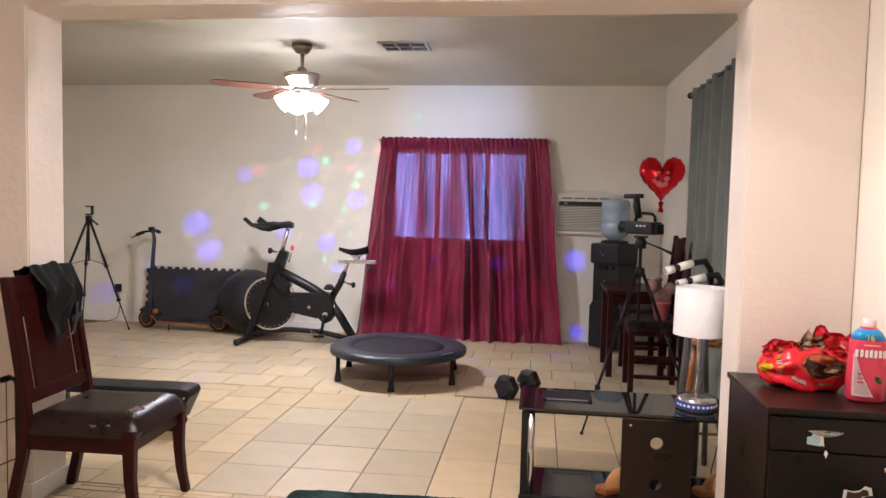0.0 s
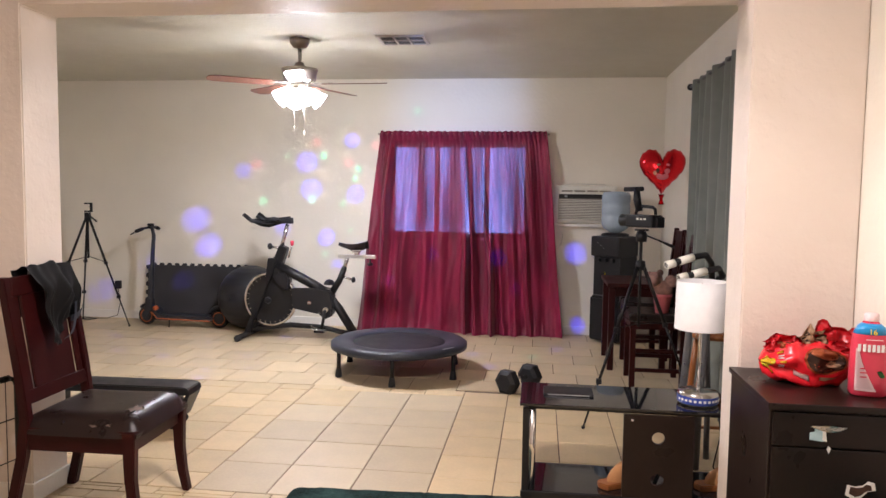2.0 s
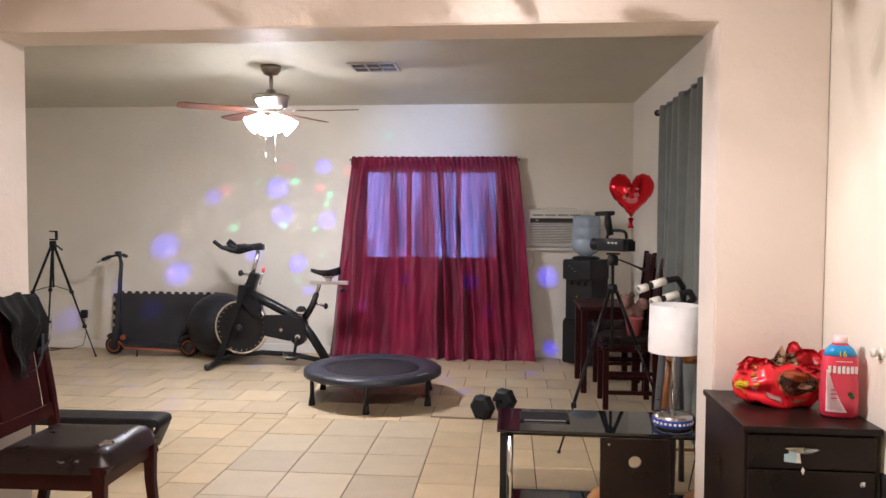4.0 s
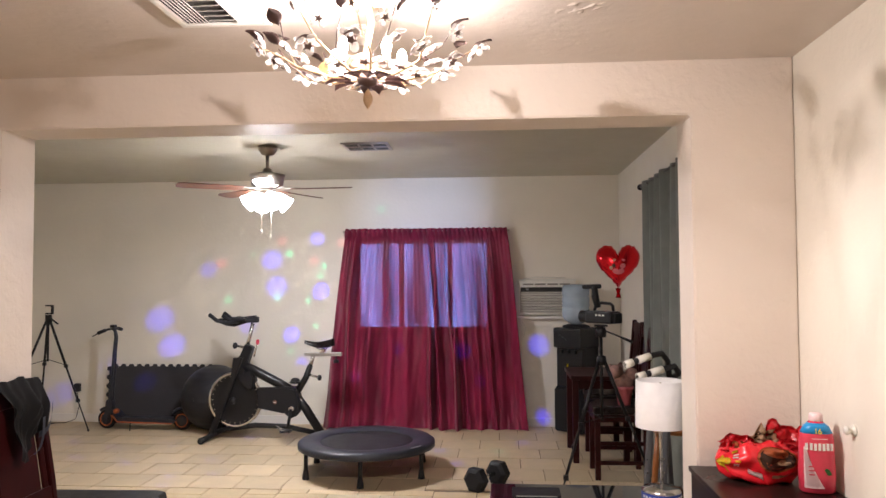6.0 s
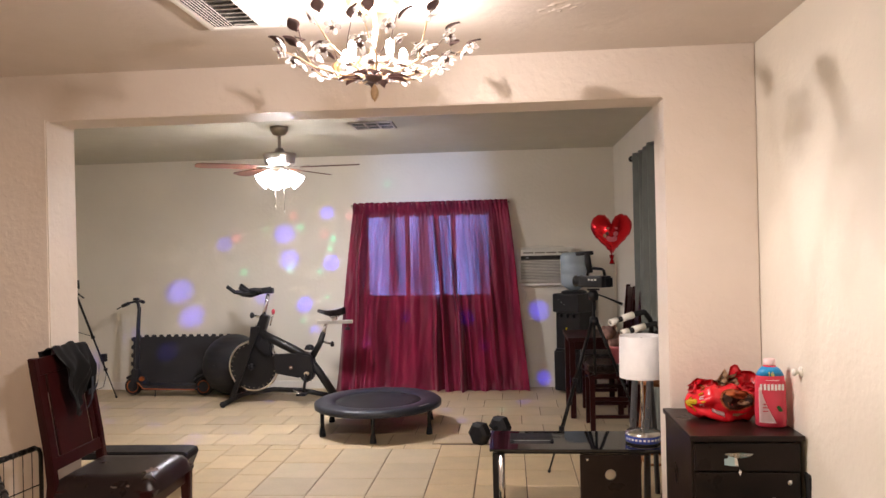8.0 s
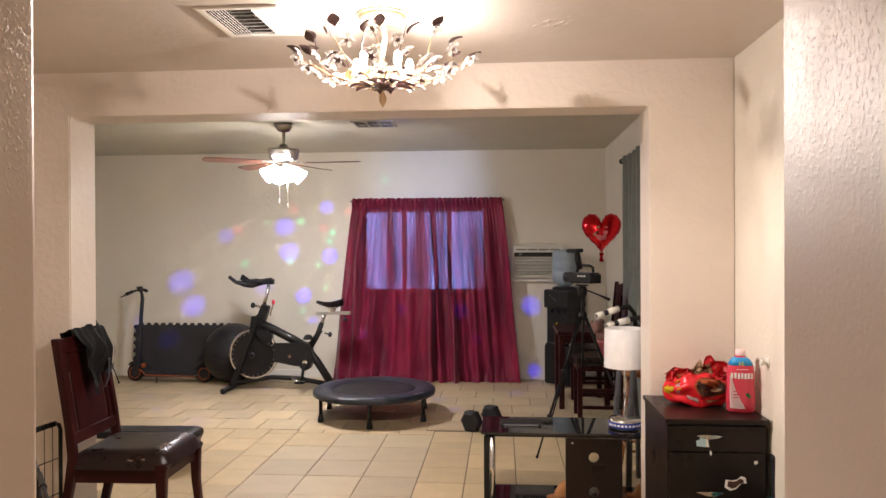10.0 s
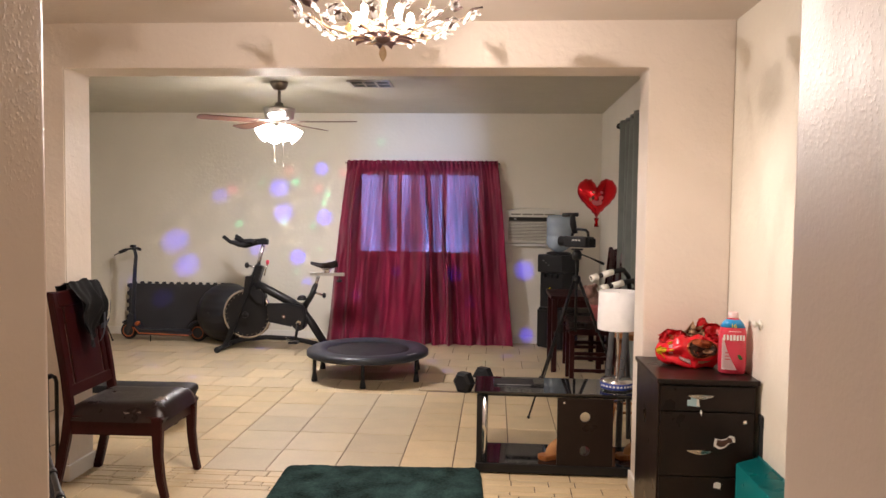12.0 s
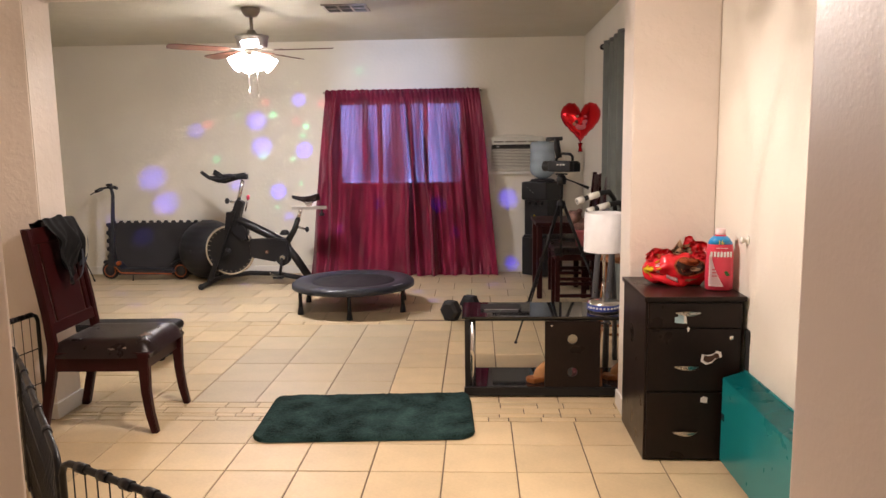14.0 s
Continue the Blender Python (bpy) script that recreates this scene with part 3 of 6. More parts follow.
# ---- ceiling fan ----
def ceiling_fan():
    c = thing("ceiling_fan", -1.86, 5.85, FAR_Z, 0, "ceiling fan with brushed nickel body, reddish blades and lit glass shades", "ceiling fan")
    c.scale = (1.05, 1.05, 1.05)
    part("canopy", lathe([(0, 0), (0.075, 0), (0.072, -0.03), (0.05, -0.065), (0.02, -0.075), (0, -0.075)]), PEWTER, c)
    part("downrod", rod((0, 0, -0.07), (0, 0, -0.24), 0.014), PEWTER, c)
    part("motor_housing", lathe([(0, -0.17), (0.03, -0.175), (0.045, -0.21), (0.135, -0.22), (0.138, -0.235), (0.13, -0.24), (0.12, -0.305), (0.09, -0.32), (0.05, -0.335), (0, -0.335)], n=28), PEWTER, c)
    for i in range(5):
        a = 2 * math.pi * i / 5 - 0.06
        t = pose(0, 0, -0.335, 0, 0, math.degrees(a)) @ pose(0, 0, 0, 9, 0, 0)
        prof = [(0.19, -0.05), (0.3, -0.062), (0.62, -0.068), (0.665, -0.05), (0.675, 0.0), (0.665, 0.05), (0.62, 0.068), (0.3, 0.062), (0.19, 0.05)]
        b = slab(prof, -0.003, 0.003, axis="z")
        b.transform(t)
        bl = part("blade", b, CHERRY, c)
        b = slab([(0.07, -0.02), (0.16, -0.018), (0.24, -0.04), (0.26, 0.0), (0.24, 0.04), (0.16, 0.018), (0.07, 0.02)], 0.004, 0.009, axis="z")
        b.transform(t)
        part("blade_iron", b, PEWTER, bl)
    part("light_fitter", lathe([(0, -0.335), (0.06, -0.335), (0.075, -0.365), (0.06, -0.39), (0.02, -0.4), (0, -0.4)]), PEWTER, c)
    for i in range(4):
        a = 2 * math.pi * i / 4 + 0.6
        t = pose(0, 0, -0.372, 0, 0, math.degrees(a)) @ pose(0.055, 0, 0, 0, 128, 0)
        b = lathe([(0.02, 0.0), (0.034, 0.02), (0.05, 0.06), (0.058, 0.1), (0.07, 0.135), (0.064, 0.135), (0.0, 0.12)], n=14)
        b.transform(t)
        sh = part("lamp_shade", b, FANLIGHT, c, "lit frosted glass tulip shade")
        b = lathe([(0, -0.01), (0.024, -0.01), (0.026, 0.012), (0.0, 0.014)], n=12)
        b.transform(t)
        part("socket", b, PEWTER, sh)
    for x, y, z in ((-0.03, -0.04, -0.62), (0.045, -0.04, -0.66)):
        ch = part("pull_chain", rod((x, y, -0.38), (x, y, z - 0.03), 0.0018, n=6), PEWTER, c)
        part("chain_pull", lathe([(0, -0.03), (0.005, -0.025), (0.004, 0), (0, 0.003)], n=8, at=(x, y, z - 0.03)), TRIM, ch)


ceiling_fan()


# ---- chandelier ----
def chandelier():
    c = thing("flower_chandelier", -0.39, 2.34, NEAR_Z, 0, "lit flush chandelier of glass flowers and bronze leaves on gold branches", "chandelier")
    part("canopy", lathe([(0, 0), (0.1, 0), (0.1, -0.012), (0.085, -0.03), (0.03, -0.04), (0, -0.04)], n=28), GOLD, c)
    part("stem", sweep([(0, 0, -0.03), (0.012, 0, -0.1), (-0.006, 0, -0.2), (0, 0, -0.29)], 0.011), GOLD, c)
    hub = part("hub", lathe([(0, -0.31), (0.03, -0.3), (0.035, -0.28), (0.012, -0.27), (0, -0.265)], n=14), LEAF, c)

    def leaf(t, s, parent, m=LEAF):
        b = sheet(lambda u, v: t @ Vector((s * u, s * 0.36 * math.sin(math.pi * u ** 0.8) * (2 * v - 1), s * 0.1 * ((2 * v - 1) ** 2) + 0.1 * s * math.sin(3 * u))), 7, 4, thick=0.0012)
        part("leaf", b, m, parent)

    def flower(t, s, parent):
        fl = None
        for k in range(5):
            tt = t @ pose(0, 0, 0, 0, 0, 72 * k) @ pose(s * 0.62, 0, 0.004, 0, -22, 0)
            b = orb((0, 0, 0), s * 0.42, s=(1, 0.8, 0.28), seg=10, rings=6)
            b.transform(tt)
            p = part("petal", b, PETAL, parent if fl is None else fl)
        star = slab([((0.42 if j % 2 == 0 else 0.18) * s * math.cos(math.pi * j / 5), (0.42 if j % 2 == 0 else 0.18) * s * math.sin(math.pi * j / 5)) for j in range(10)], -0.002, 0.002, axis="z")
        star.transform(t @ Matrix.Translation((0, 0, 0.013)))
        part("sepal", star, LEAF, parent)

    for k in range(9):
        rng = random.Random(40 + k)
        a = 40 * k + rng.uniform(-8, 8)
        R = rng.uniform(0.31, 0.37)
        zt = rng.uniform(-0.2, -0.1)
        turn = pose(0, 0, 0, 0, 0, a)
        pts = [(0.02, 0, -0.28), (0.12, 0.015, -0.285), (0.22, 0.02, -0.262), (0.8 * R, 0, -0.225), (R, -0.02, zt)]
        br = part("branch", sweep([turn @ Vector(p) for p in pts], [0.005, 0.0045, 0.004, 0.003, 0.002], n=6), GOLD, c)
        side = [(0.2, 0.02, -0.265), (0.26, 0.07, -0.22), (0.28, 0.1, -0.17 + 0.05 * (k % 2))]
        part("twig", sweep([turn @ Vector(p) for p in side], 0.002, n=5), LEAF, br)
        flower(turn @ pose(0.16, 0.0, -0.262, 180 + rng.uniform(-25, 25), rng.uniform(-30, 10), rng.uniform(0, 70)), 0.046, br)
        flower(turn @ pose(0.27, -0.03, -0.235, 180 + rng.uniform(-35, 35), -35, rng.uniform(0, 70)), 0.044, br)
        flower(turn @ pose(R, -0.02, zt, 180 + rng.uniform(-40, 40), -50, rng.uniform(0, 70)), 0.033, br)
        flower(turn @ pose(0.33, 0.06, -0.19, 180 + rng.uniform(-50, 50), -45, rng.uniform(0, 70)), 0.031, br)
        flower(turn @ pose(0.1, 0.05, -0.245, 180 + rng.uniform(-30, 30), -10, rng.uniform(0, 70)), 0.04, br)
        flower(turn @ pose(0.2, 0.09, -0.2, 180 + rng.uniform(-40, 40), -20, 20), 0.038, br)
        leaf(turn @ pose(0.05, 0, -0.292, 0, 8, rng.uniform(-20, 20)), 0.085, hub)
        leaf(turn @ pose(0.28, 0.1, -0.16, 20, -30, 60), 0.065, br)
        leaf(turn @ pose(R * 0.96, 0.0, zt + 0.005, 10, -25, rng.uniform(-30, 30)), 0.068, br)
        leaf(turn @ pose(R * 0.8, -0.01, -0.22, 0, 20, -60), 0.055, br)
        leaf(turn @ pose(0.14, 0.02, -0.28, 10, -35, 100), 0.055, br, GOLD)
    part("pendant_leaf", sheet(lambda u, v: (0.016 * math.sin(math.pi * u) * (2 * v - 1), 0.004 * (2 * v - 1) ** 2, -0.31 - 0.07 * u), 7, 4, thick=0.0012), GOLD, c)
    for k in range(5):
        a = 2 * math.pi * k / 5 + 0.4
        x, y = 0.115 * math.cos(a), 0.115 * math.sin(a)
        arm = part("lamp_arm", sweep([(0, 0, -0.24), (x * 0.6, y * 0.6, -0.255), (x, y, -0.235)], 0.004, n=6), GOLD, c)
        part("bulb", lathe([(0, 0), (0.01, 0.0), (0.015, 0.022), (0.017, 0.036), (0.011, 0.056), (0, 0.064)], n=10, at=(x, y, -0.235)), BULB, arm, "lit bulb")


chandelier()


# ---- ceiling vents ----
def vent(x, y, z, w, d, rz, label, groups, slat_mat, frame_mat):
    c = thing("ceiling_vent", x, y, z, rz, label, "vent", "ceiling vents")
    bm = box(0, d / 2 - 0.012, -0.006, w, 0.024, 0.012, 0.003)
    box(0, -d / 2 + 0.012, -0.006, w, 0.024, 0.012, 0.003, bm=bm)
    for s in (-1, 1):
        box(s * (w / 2 - 0.012), 0, -0.006, 0.024, d - 0.048, 0.012, 0.003, bm=bm)
    part("frame", bm, frame_mat, c)
    # dark sheet gives the shade of the duct, which isn't cut out
    part("backing", box(0, 0, -0.0015, w - 0.04, d - 0.04, 0.002), DARK, c)
    for g, (x0, x1, ang, across) in enumerate(groups):
        n = 7
        for i in range(n):
            if across:
                part("slat", box((x0 + x1) / 2, -d / 2 + 0.035 + (d - 0.07) * (i + 0.5) / n, -0.007, x1 - x0 - 0.008, 0.013, 0.0018, turn=(ang, 0, 0)), slat_mat, c)
            else:
                part("slat", box(x0 + (x1 - x0) * (i + 0.5) / n, 0, -0.007, 0.013, d - 0.06, 0.0018, turn=(0, ang, 0)), slat_mat, c)


TAUPE = mat("taupe_painted_metal", (0.4, 0.36, 0.33), 0.45)
vent(-0.945, 2.375, NEAR_Z, 0.33, 0.4, 0, "white metal ceiling register with angled slats", ((-0.145, -0.05, 45, False), (-0.05, 0.05, 40, True), (0.05, 0.145, -45, False)), TRIM, TRIM)
vent(-1.05, 5.92, FAR_Z, 0.38, 0.33, 1, "taupe ceiling register with grey louvres set in six panels", ((-0.165, -0.055, 20, True), (-0.055, 0.055, 20, True), (0.055, 0.165, 20, True)), GREYPLASTIC, TAUPE)
for x in (-0.055, 0.055):
    part("divider", box(x, 0, -0.008, 0.014, 0.28, 0.01), TAUPE, bpy.data.objects["ceiling_vent.001"])
part("divider", box(0, 0, -0.0085, 0.33, 0.014, 0.01), TAUPE, bpy.data.objects["ceiling_vent.001"])

# rough plaster patch on the near ceiling
patch = sheet(lambda u, v: (0.2 + 0.24 * u, 2.44 + 0.14 * v + 0.03 * math.sin(5 * u), NEAR_Z + 0.002 - 0.012 * max(0.0, noise.noise(Vector((u * 9, v * 6, 1.3))) + 0.1) * math.sin(math.pi * u) * math.sin(math.pi * v) ** 0.5), 40, 26)
structure("ceiling_patch", patch, CEIL, "rough plaster patch on the ceiling", "plaster patch")

# small wall plate and plug
plug = thing("charger_plug", -4.64, BACK, 0.38, 0, "black charger plugged into the wall outlet", "charger")
part("plug_body", box(0, -0.035, 0, 0.06, 0.05, 0.09, 0.008), BLACKPLASTIC, plug)
part("cord", sweep([(0, -0.04, -0.04), (0.03, -0.05, -0.2), (0.0, -0.06, -0.34), (-0.1, -0.1, -0.374), (-0.3, -0.13, -0.374), (-0.36, -0.2, -0.374), (-0.25, -0.24, -0.374), (-0.2, -0.14, -0.374), (-0.4, -0.06, -0.374)], 0.004, n=6), BLACKPLASTIC, plug)
knob = thing("wall_bumper", EAST, 2.73, 1.02, 0, "white round plastic door bumper on the wall", "wall bumper")
part("bumper_base", lathe([(0, 0), (0.022, 0), (0.02, 0.006), (0.009, 0.009), (0.008, 0.02), (0.015, 0.023), (0.015, 0.032), (0, 0.035)], turn=(0, -90, 0)), WHITEPLASTIC, knob)


# ---- dining chair with draped cloth ----
def dining_chair(name, x, y, rz, label, seat_z=0.46, top=1.07, group="dark dining chairs"):
    """Faces +x in its own frame."""
    c = thing(name, x, y, 0, rz, label, "chair", group)
    w = 0.225
    for s in (-1, 1):
        b = slab([(0.268, 0.0), (0.302, 0.0), (0.283, 0.1), (0.272, 0.22), (0.278, seat_z - 0.03), (0.218, seat_z - 0.03), (0.228, 0.22), (0.243, 0.1)], s * w - 0.02, s * w + 0.02, bev=0.004)
        part("front_leg", b, ESPRESSO, c)
        b = slab([(-0.33, 0.0), (-0.285, 0.0), (-0.215, 0.3), (-0.195, seat_z), (-0.215, 0.62), (-0.29, top), (-0.325, top), (-0.255, 0.62), (-0.24, seat_z), (-0.26, 0.3)], s * w - 0.019, s * w + 0.019, bev=0.004)
        part("back_leg", b, ESPRESSO, c)
        part("side_rail", box(0.01, s * w, seat_z - 0.078, 0.43, 0.024, 0.1, 0.003), ESPRESSO, c)
    part("front_rail", box(0.24, 0, seat_z - 0.078, 0.024, 2 * w - 0.04, 0.1, 0.003), ESPRESSO, c)
    part("rear_rail", box(-0.22, 0, seat_z - 0.06, 0.024, 2 * w - 0.04, 0.07, 0.003), ESPRESSO, c)

    def f(u, v):
        uu, vv = 2 * u - 1, 2 * v - 1
        k = max(abs(uu), abs(vv))
        d = 1 - max(0, (k - 0.55) / 0.45) ** 3.6
        return (0.02 + 0.275 * uu * (1 - 0.07 * vv ** 6), 0.25 * vv * (1 - 0.07 * uu ** 6), seat_z - 0.056 + 0.1 * d * (0.88 + 0.12 * math.cos(1.5 * vv)) + (0.006 * uu - 0.014 * (1 - uu * uu)) * (1 - vv * vv))
    b = sheet(f, 22, 22)
    box(0.02, 0, seat_z - 0.047, 0.53, 0.48, 0.018, bm=b)
    seat = part("seat", b, LEATHER, c)
    for u0, v0, du, dv in ((0.82, 0.2, 0.07, 0.13), (0.74, 0.04, 0.03, 0.01), (0.6, 0.035, 0.05, 0.009)):
        def worn(u, v, u0=u0, v0=v0, du=du, dv=dv):
            p = f(u0 + du * (u + 0.25 * math.sin(6 * v + 20 * u0)), v0 + dv * (v + 0.2 * math.sin(7 * u)))
            return (p[0], p[1] - 0.0012, p[2] + 0.0016)
        part("worn_patch", sheet(worn, 6, 6, thick=0.0008), WORN, seat)
    t = top
    lean = lambda z: -0.235 - 0.072 * (z - 0.62) / 0.45
    part("top_rail", box(lean(t - 0.05), 0, t - 0.045, 0.028, 2 * w - 0.036, 0.085, 0.006, turn=(0, -9, 0)), ESPRESSO, c)
    part("lower_rail", box(lean(0.55), 0, 0.55, 0.024, 2 * w - 0.036, 0.06, 0.004, turn=(0, -9, 0)), ESPRESSO, c)
    mid = (t - 0.09 + 0.57) / 2
    part("back_panel", box(lean(mid), 0, mid, 0.014, 0.285, t - 0.09 - 0.57 + 0.02, 0.003, turn=(0, -9, 0)), ESPRESSO, c)
    for s in (-1, 1):
        part("back_slat", box(lean(mid), s * 0.182, mid, 0.014, 0.034, t - 0.09 - 0.57 + 0.02, 0.003, turn=(0, -9, 0)), ESPRESSO, c)
    return c


dining_chair("dining_chair", -1.905, 3.22, 1.5, "dark-stained dining chair with a scuffed black leather seat")


def jacket():
    c = thing("draped_jacket", -2.212, 3.262, 1.07, 1.5, "black garment with grey straps draped over a chair back", "garment")
    rng = random.Random(3)

    def f(u, v):
        # cloth hung over the top rail, longer at the front, with soft gathered folds
        s = (v - 0.4) * (0.62 + 0.1 * math.sin(5.2 * u + 0.6))
        drop = max(0.0, abs(s) - 0.03)
        side = 1 if s > 0 else -1
        n1 = noise.noise(Vector((u * 3.4, drop * 4.5 + side, 0.7)))
        n2 = noise.noise(Vector((u * 7.5 + drop * 5, drop * 8, 2.9 + side)))
        y = -0.16 + 0.32 * u + 0.05 * (0.5 - u) * min(1, drop * 4) + 0.02 * n1
        soft = min(1.0, drop * 8)
        if abs(s) < 0.03:
            return (0.95 * s - 0.008, y, 0.03 + 0.022 * n1 + 0.012 * n2)
        return (-0.008 + side * (0.034 + soft * (0.038 + 0.06 * n1 + 0.034 * n2)) + 0.11 * drop, y, 0.02 - 0.85 * drop + 0.012 * n2 * soft)
    part("cloth", sheet(f, 34, 34, thick=0.004), BLACKCLOTH, c)
    part("strap", sheet(lambda u, v: (0.085 + 0.02 * math.sin(3 * u) + 0.004 * v, 0.06 + 0.1 * u, -0.24 + 0.13 * u * u + 0.03 * v), 12, 3, thick=0.003), GREYCLOTH, c)
    part("strap", sheet(lambda u, v: (0.09 + 0.02 * math.sin(3 * u), -0.02 + 0.1 * u + 0.02 * v, -0.31 + 0.16 * u ** 2), 12, 3, thick=0.003), GREYCLOTH, c)


jacket()


# ---- black wire playpen ----
def pen():
    c = thing("wire_playpen", 0, 0, 0, 0, "black folding wire pet playpen standing on the tiles", "playpen")
    corners = [(-2.29, 3.175), (-2.33, 2.85), (-1.87, 2.33), (-1.115, 1.32), (-0.66, 1.065)]
    H = 0.60
    for (x0, y0), (x1, y1) in zip(corners, corners[1:]):
        a, b = Vector((x0, y0, 0)), Vector((x1, y1, 0))
        d = (b - a).normalized()
        a, b = a + d * 0.015, b - d * 0.015
        up = lambda p, z: (p.x, p.y, z)
        fr = part("panel_frame", sweep([up(a, 0.012), up(a, H - 0.04), up(a + d * 0.012, H - 0.012), up(a + d * 0.04, H), up(b - d * 0.04, H), up(b - d * 0.012, H - 0.012), up(b, H - 0.04), up(b, 0.012)], 0.0105, n=8), BLACKMETAL, c)
        part("bottom_rail", rod(up(a, 0.03), up(b, 0.03), 0.006), BLACKMETAL, fr)
        for z in (0.22, 0.41):
            part("cross_wire", rod(up(a, z), up(b, z), 0.003, n=6), BLACKMETAL, fr)
        n = int((b - a).length / 0.05)
        for i in range(1, n):
            p = a.lerp(b, i / n)
            part("wire", rod(up(p, 0.03), up(p, H), 0.0022, n=5), BLACKMETAL, fr)
        for k in range(1, 5):
            p = a.lerp(b, k / 5)
            part("rail_clip", rod(up(p - d * 0.02, H), up(p + d * 0.02, H), 0.015, n=8), BLACKPLASTIC, fr)
        for z in (0.1, 0.3, 0.5):
            part("hinge_clip", rod(up(b, z), up(b, z + 0.05), 0.011, n=8), BLACKMETAL, fr)


pen()


# ---- low black bench behind the chair ----
b = thing("step_bench", -2.5, 4.24, 0, 2, "low black padded bench with a sloped end on the tiles", "bench")
part("top", slab([(-0.62, 0.215), (0.475, 0.215), (0.465, 0.255), (0.42, 0.265), (-0.62, 0.265)], 0.02, 0.21, bev=0.006), BLACKPLASTIC, b)
part("end_panel", slab([(0.45, 0.215), (0.472, 0.215), (0.40, 0.06), (0.35, 0.06)], 0.03, 0.2, bev=0.004), BLACKPLASTIC, b)
part("support_block", box(0.3, 0.115, 0.105, 0.13, 0.16, 0.21, 0.01), BLACKPLASTIC, b)
part("support_block", box(-0.45, 0.115, 0.105, 0.13, 0.16, 0.21, 0.01), BLACKPLASTIC, b)
part("frame_tube", rod((-0.5, 0.1, 0.1), (0.35, 0.1, 0.1), 0.02), BLACKMETAL, b)
for y in (0.04, 0.19):
    part("caster", lathe([(0, -0.012), (0.028, -0.012), (0.03, 0), (0.028, 0.012), (0, 0.012)], turn=(90, 0, 0), at=(0.36, y, 0.03)), RUBBER, b)


# ---- tripods ----
def tripod(name, x, y, feet, apex, top, label):
    c = thing(name, x, y, 0, 0, label, "tripod", "camera tripods")
    part("centre_column", rod((0, 0, apex - 0.42), (0, 0, top), 0.011), BLACKMETAL, c)
    part("collar", lathe([(0, apex - 0.03), (0.03, apex - 0.03), (0.036, apex), (0.03, apex + 0.03), (0, apex + 0.04)], n=12), BLACKPLASTIC, c)
    for fx, fy in feet:
        o, f = Vector((fx * 0.06, fy * 0.06, apex - 0.01)), Vector((fx, fy, 0.012))
        leg = part("leg", rod(o, o.lerp(f, 0.42), 0.013), BLACKMETAL, c)
        part("leg_section", rod(o.lerp(f, 0.4), o.lerp(f, 0.74), 0.0095), BLACKMETAL, leg)
        part("leg_tip", rod(o.lerp(f, 0.72), f, 0.0065), BLACKMETAL, leg)
        for q in (0.41, 0.73):
            part("leg_lock", box(*o.lerp(f, q), 0.034, 0.03, 0.034, 0.005), BLACKPLASTIC, leg)
        part("foot", orb(f, 0.012, seg=8, rings=6), RUBBER, leg)
        part("brace", rod((0, 0, apex - 0.4), o.lerp(f, 0.4), 0.004, n=6), BLACKMETAL, leg)
    return c


tl = tripod("camera_tripod", -4.80, 7.55, ((0.56, -0.17), (-0.2, 0.18), (-0.32, -0.3)), 1.12, 1.16, "tall black tripod with an empty phone clamp by the wall")
part("pan_head", box(0, 0, 1.17, 0.05, 0.05, 0.05, 0.006), BLACKPLASTIC, tl)
part("pan_handle", rod((0.02, 0, 1.16), (0.13, -0.04, 1.10), 0.009), BLACKPLASTIC, tl)
part("phone_clamp", slab([(-0.03, 1.2), (0.05, 1.2), (0.05, 1.3), (-0.03, 1.3), (-0.03, 1.285), (0.035, 1.285), (0.035, 1.215), (-0.03, 1.215)], -0.015, 0.015), BLACKPLASTIC, tl)

tr = tripod("camera_tripod", 0.73, 5.3, ((-0.39, -0.57), (0.4, 0.0), (-0.21, 0.6)), 0.98, 1.183, "black video tripod standing on the tiles")
part("fluid_head", lathe([(0, 1.143), (0.035, 1.143), (0.04, 1.183), (0.03, 1.213), (0, 1.218)], n=14), BLACKPLASTIC, tr)
part("pan_handle", sweep([(0.02, 0, 1.19), (0.1, -0.1, 1.16), (0.19, -0.16, 1.12)], [0.006, 0.006, 0.012]), BLACKPLASTIC, tr)
part("quick_plate", box(0, 0, 1.223, 0.09, 0.06, 0.012, 0.003), BLACKPLASTIC, tr)

vc = thing("video_camera", 0.735, 5.3, 1.229, -46, "black shoulder video camera with top handle mounted on a tripod", "video camera")
part("body", box(0.01, 0, 0.055, 0.23, 0.11, 0.085, 0.012), BLACKPLASTIC, vc)
part("lens_barrel", lathe([(0, 0), (0.04, 0), (0.045, 0.02), (0.038, 0.06), (0.044, 0.075), (0.036, 0.08), (0, 0.078)], turn=(0, -90, 0), at=(-0.1, 0, 0.055)), BLACKPLASTIC, vc)
part("handle", sweep([(-0.06, 0, 0.1), (-0.045, 0, 0.145), (0.0, 0, 0.155), (0.08, 0, 0.15), (0.1, 0, 0.135), (0.105, 0, 0.1)], 0.011), BLACKPLASTIC, vc)
part("viewfinder_arm", sweep([(-0.03, 0.0, 0.12), (-0.045, -0.01, 0.2), (-0.05, -0.01, 0.275)], [0.022, 0.026, 0.02]), BLACKPLASTIC, vc)
part("microphone", rod((0.0, -0.01, 0.272), (-0.15, -0.01, 0.268), 0.016), RUBBER, vc)
for i in range(3):
    part("button_label", box(-0.0 + 0.03 * i, -0.0565, 0.07, 0.018, 0.003, 0.012), WHITEPLASTIC, vc)
part("battery", box(0.135, 0, 0.05, 0.03, 0.08, 0.07, 0.006), BLACKPLASTIC, vc)


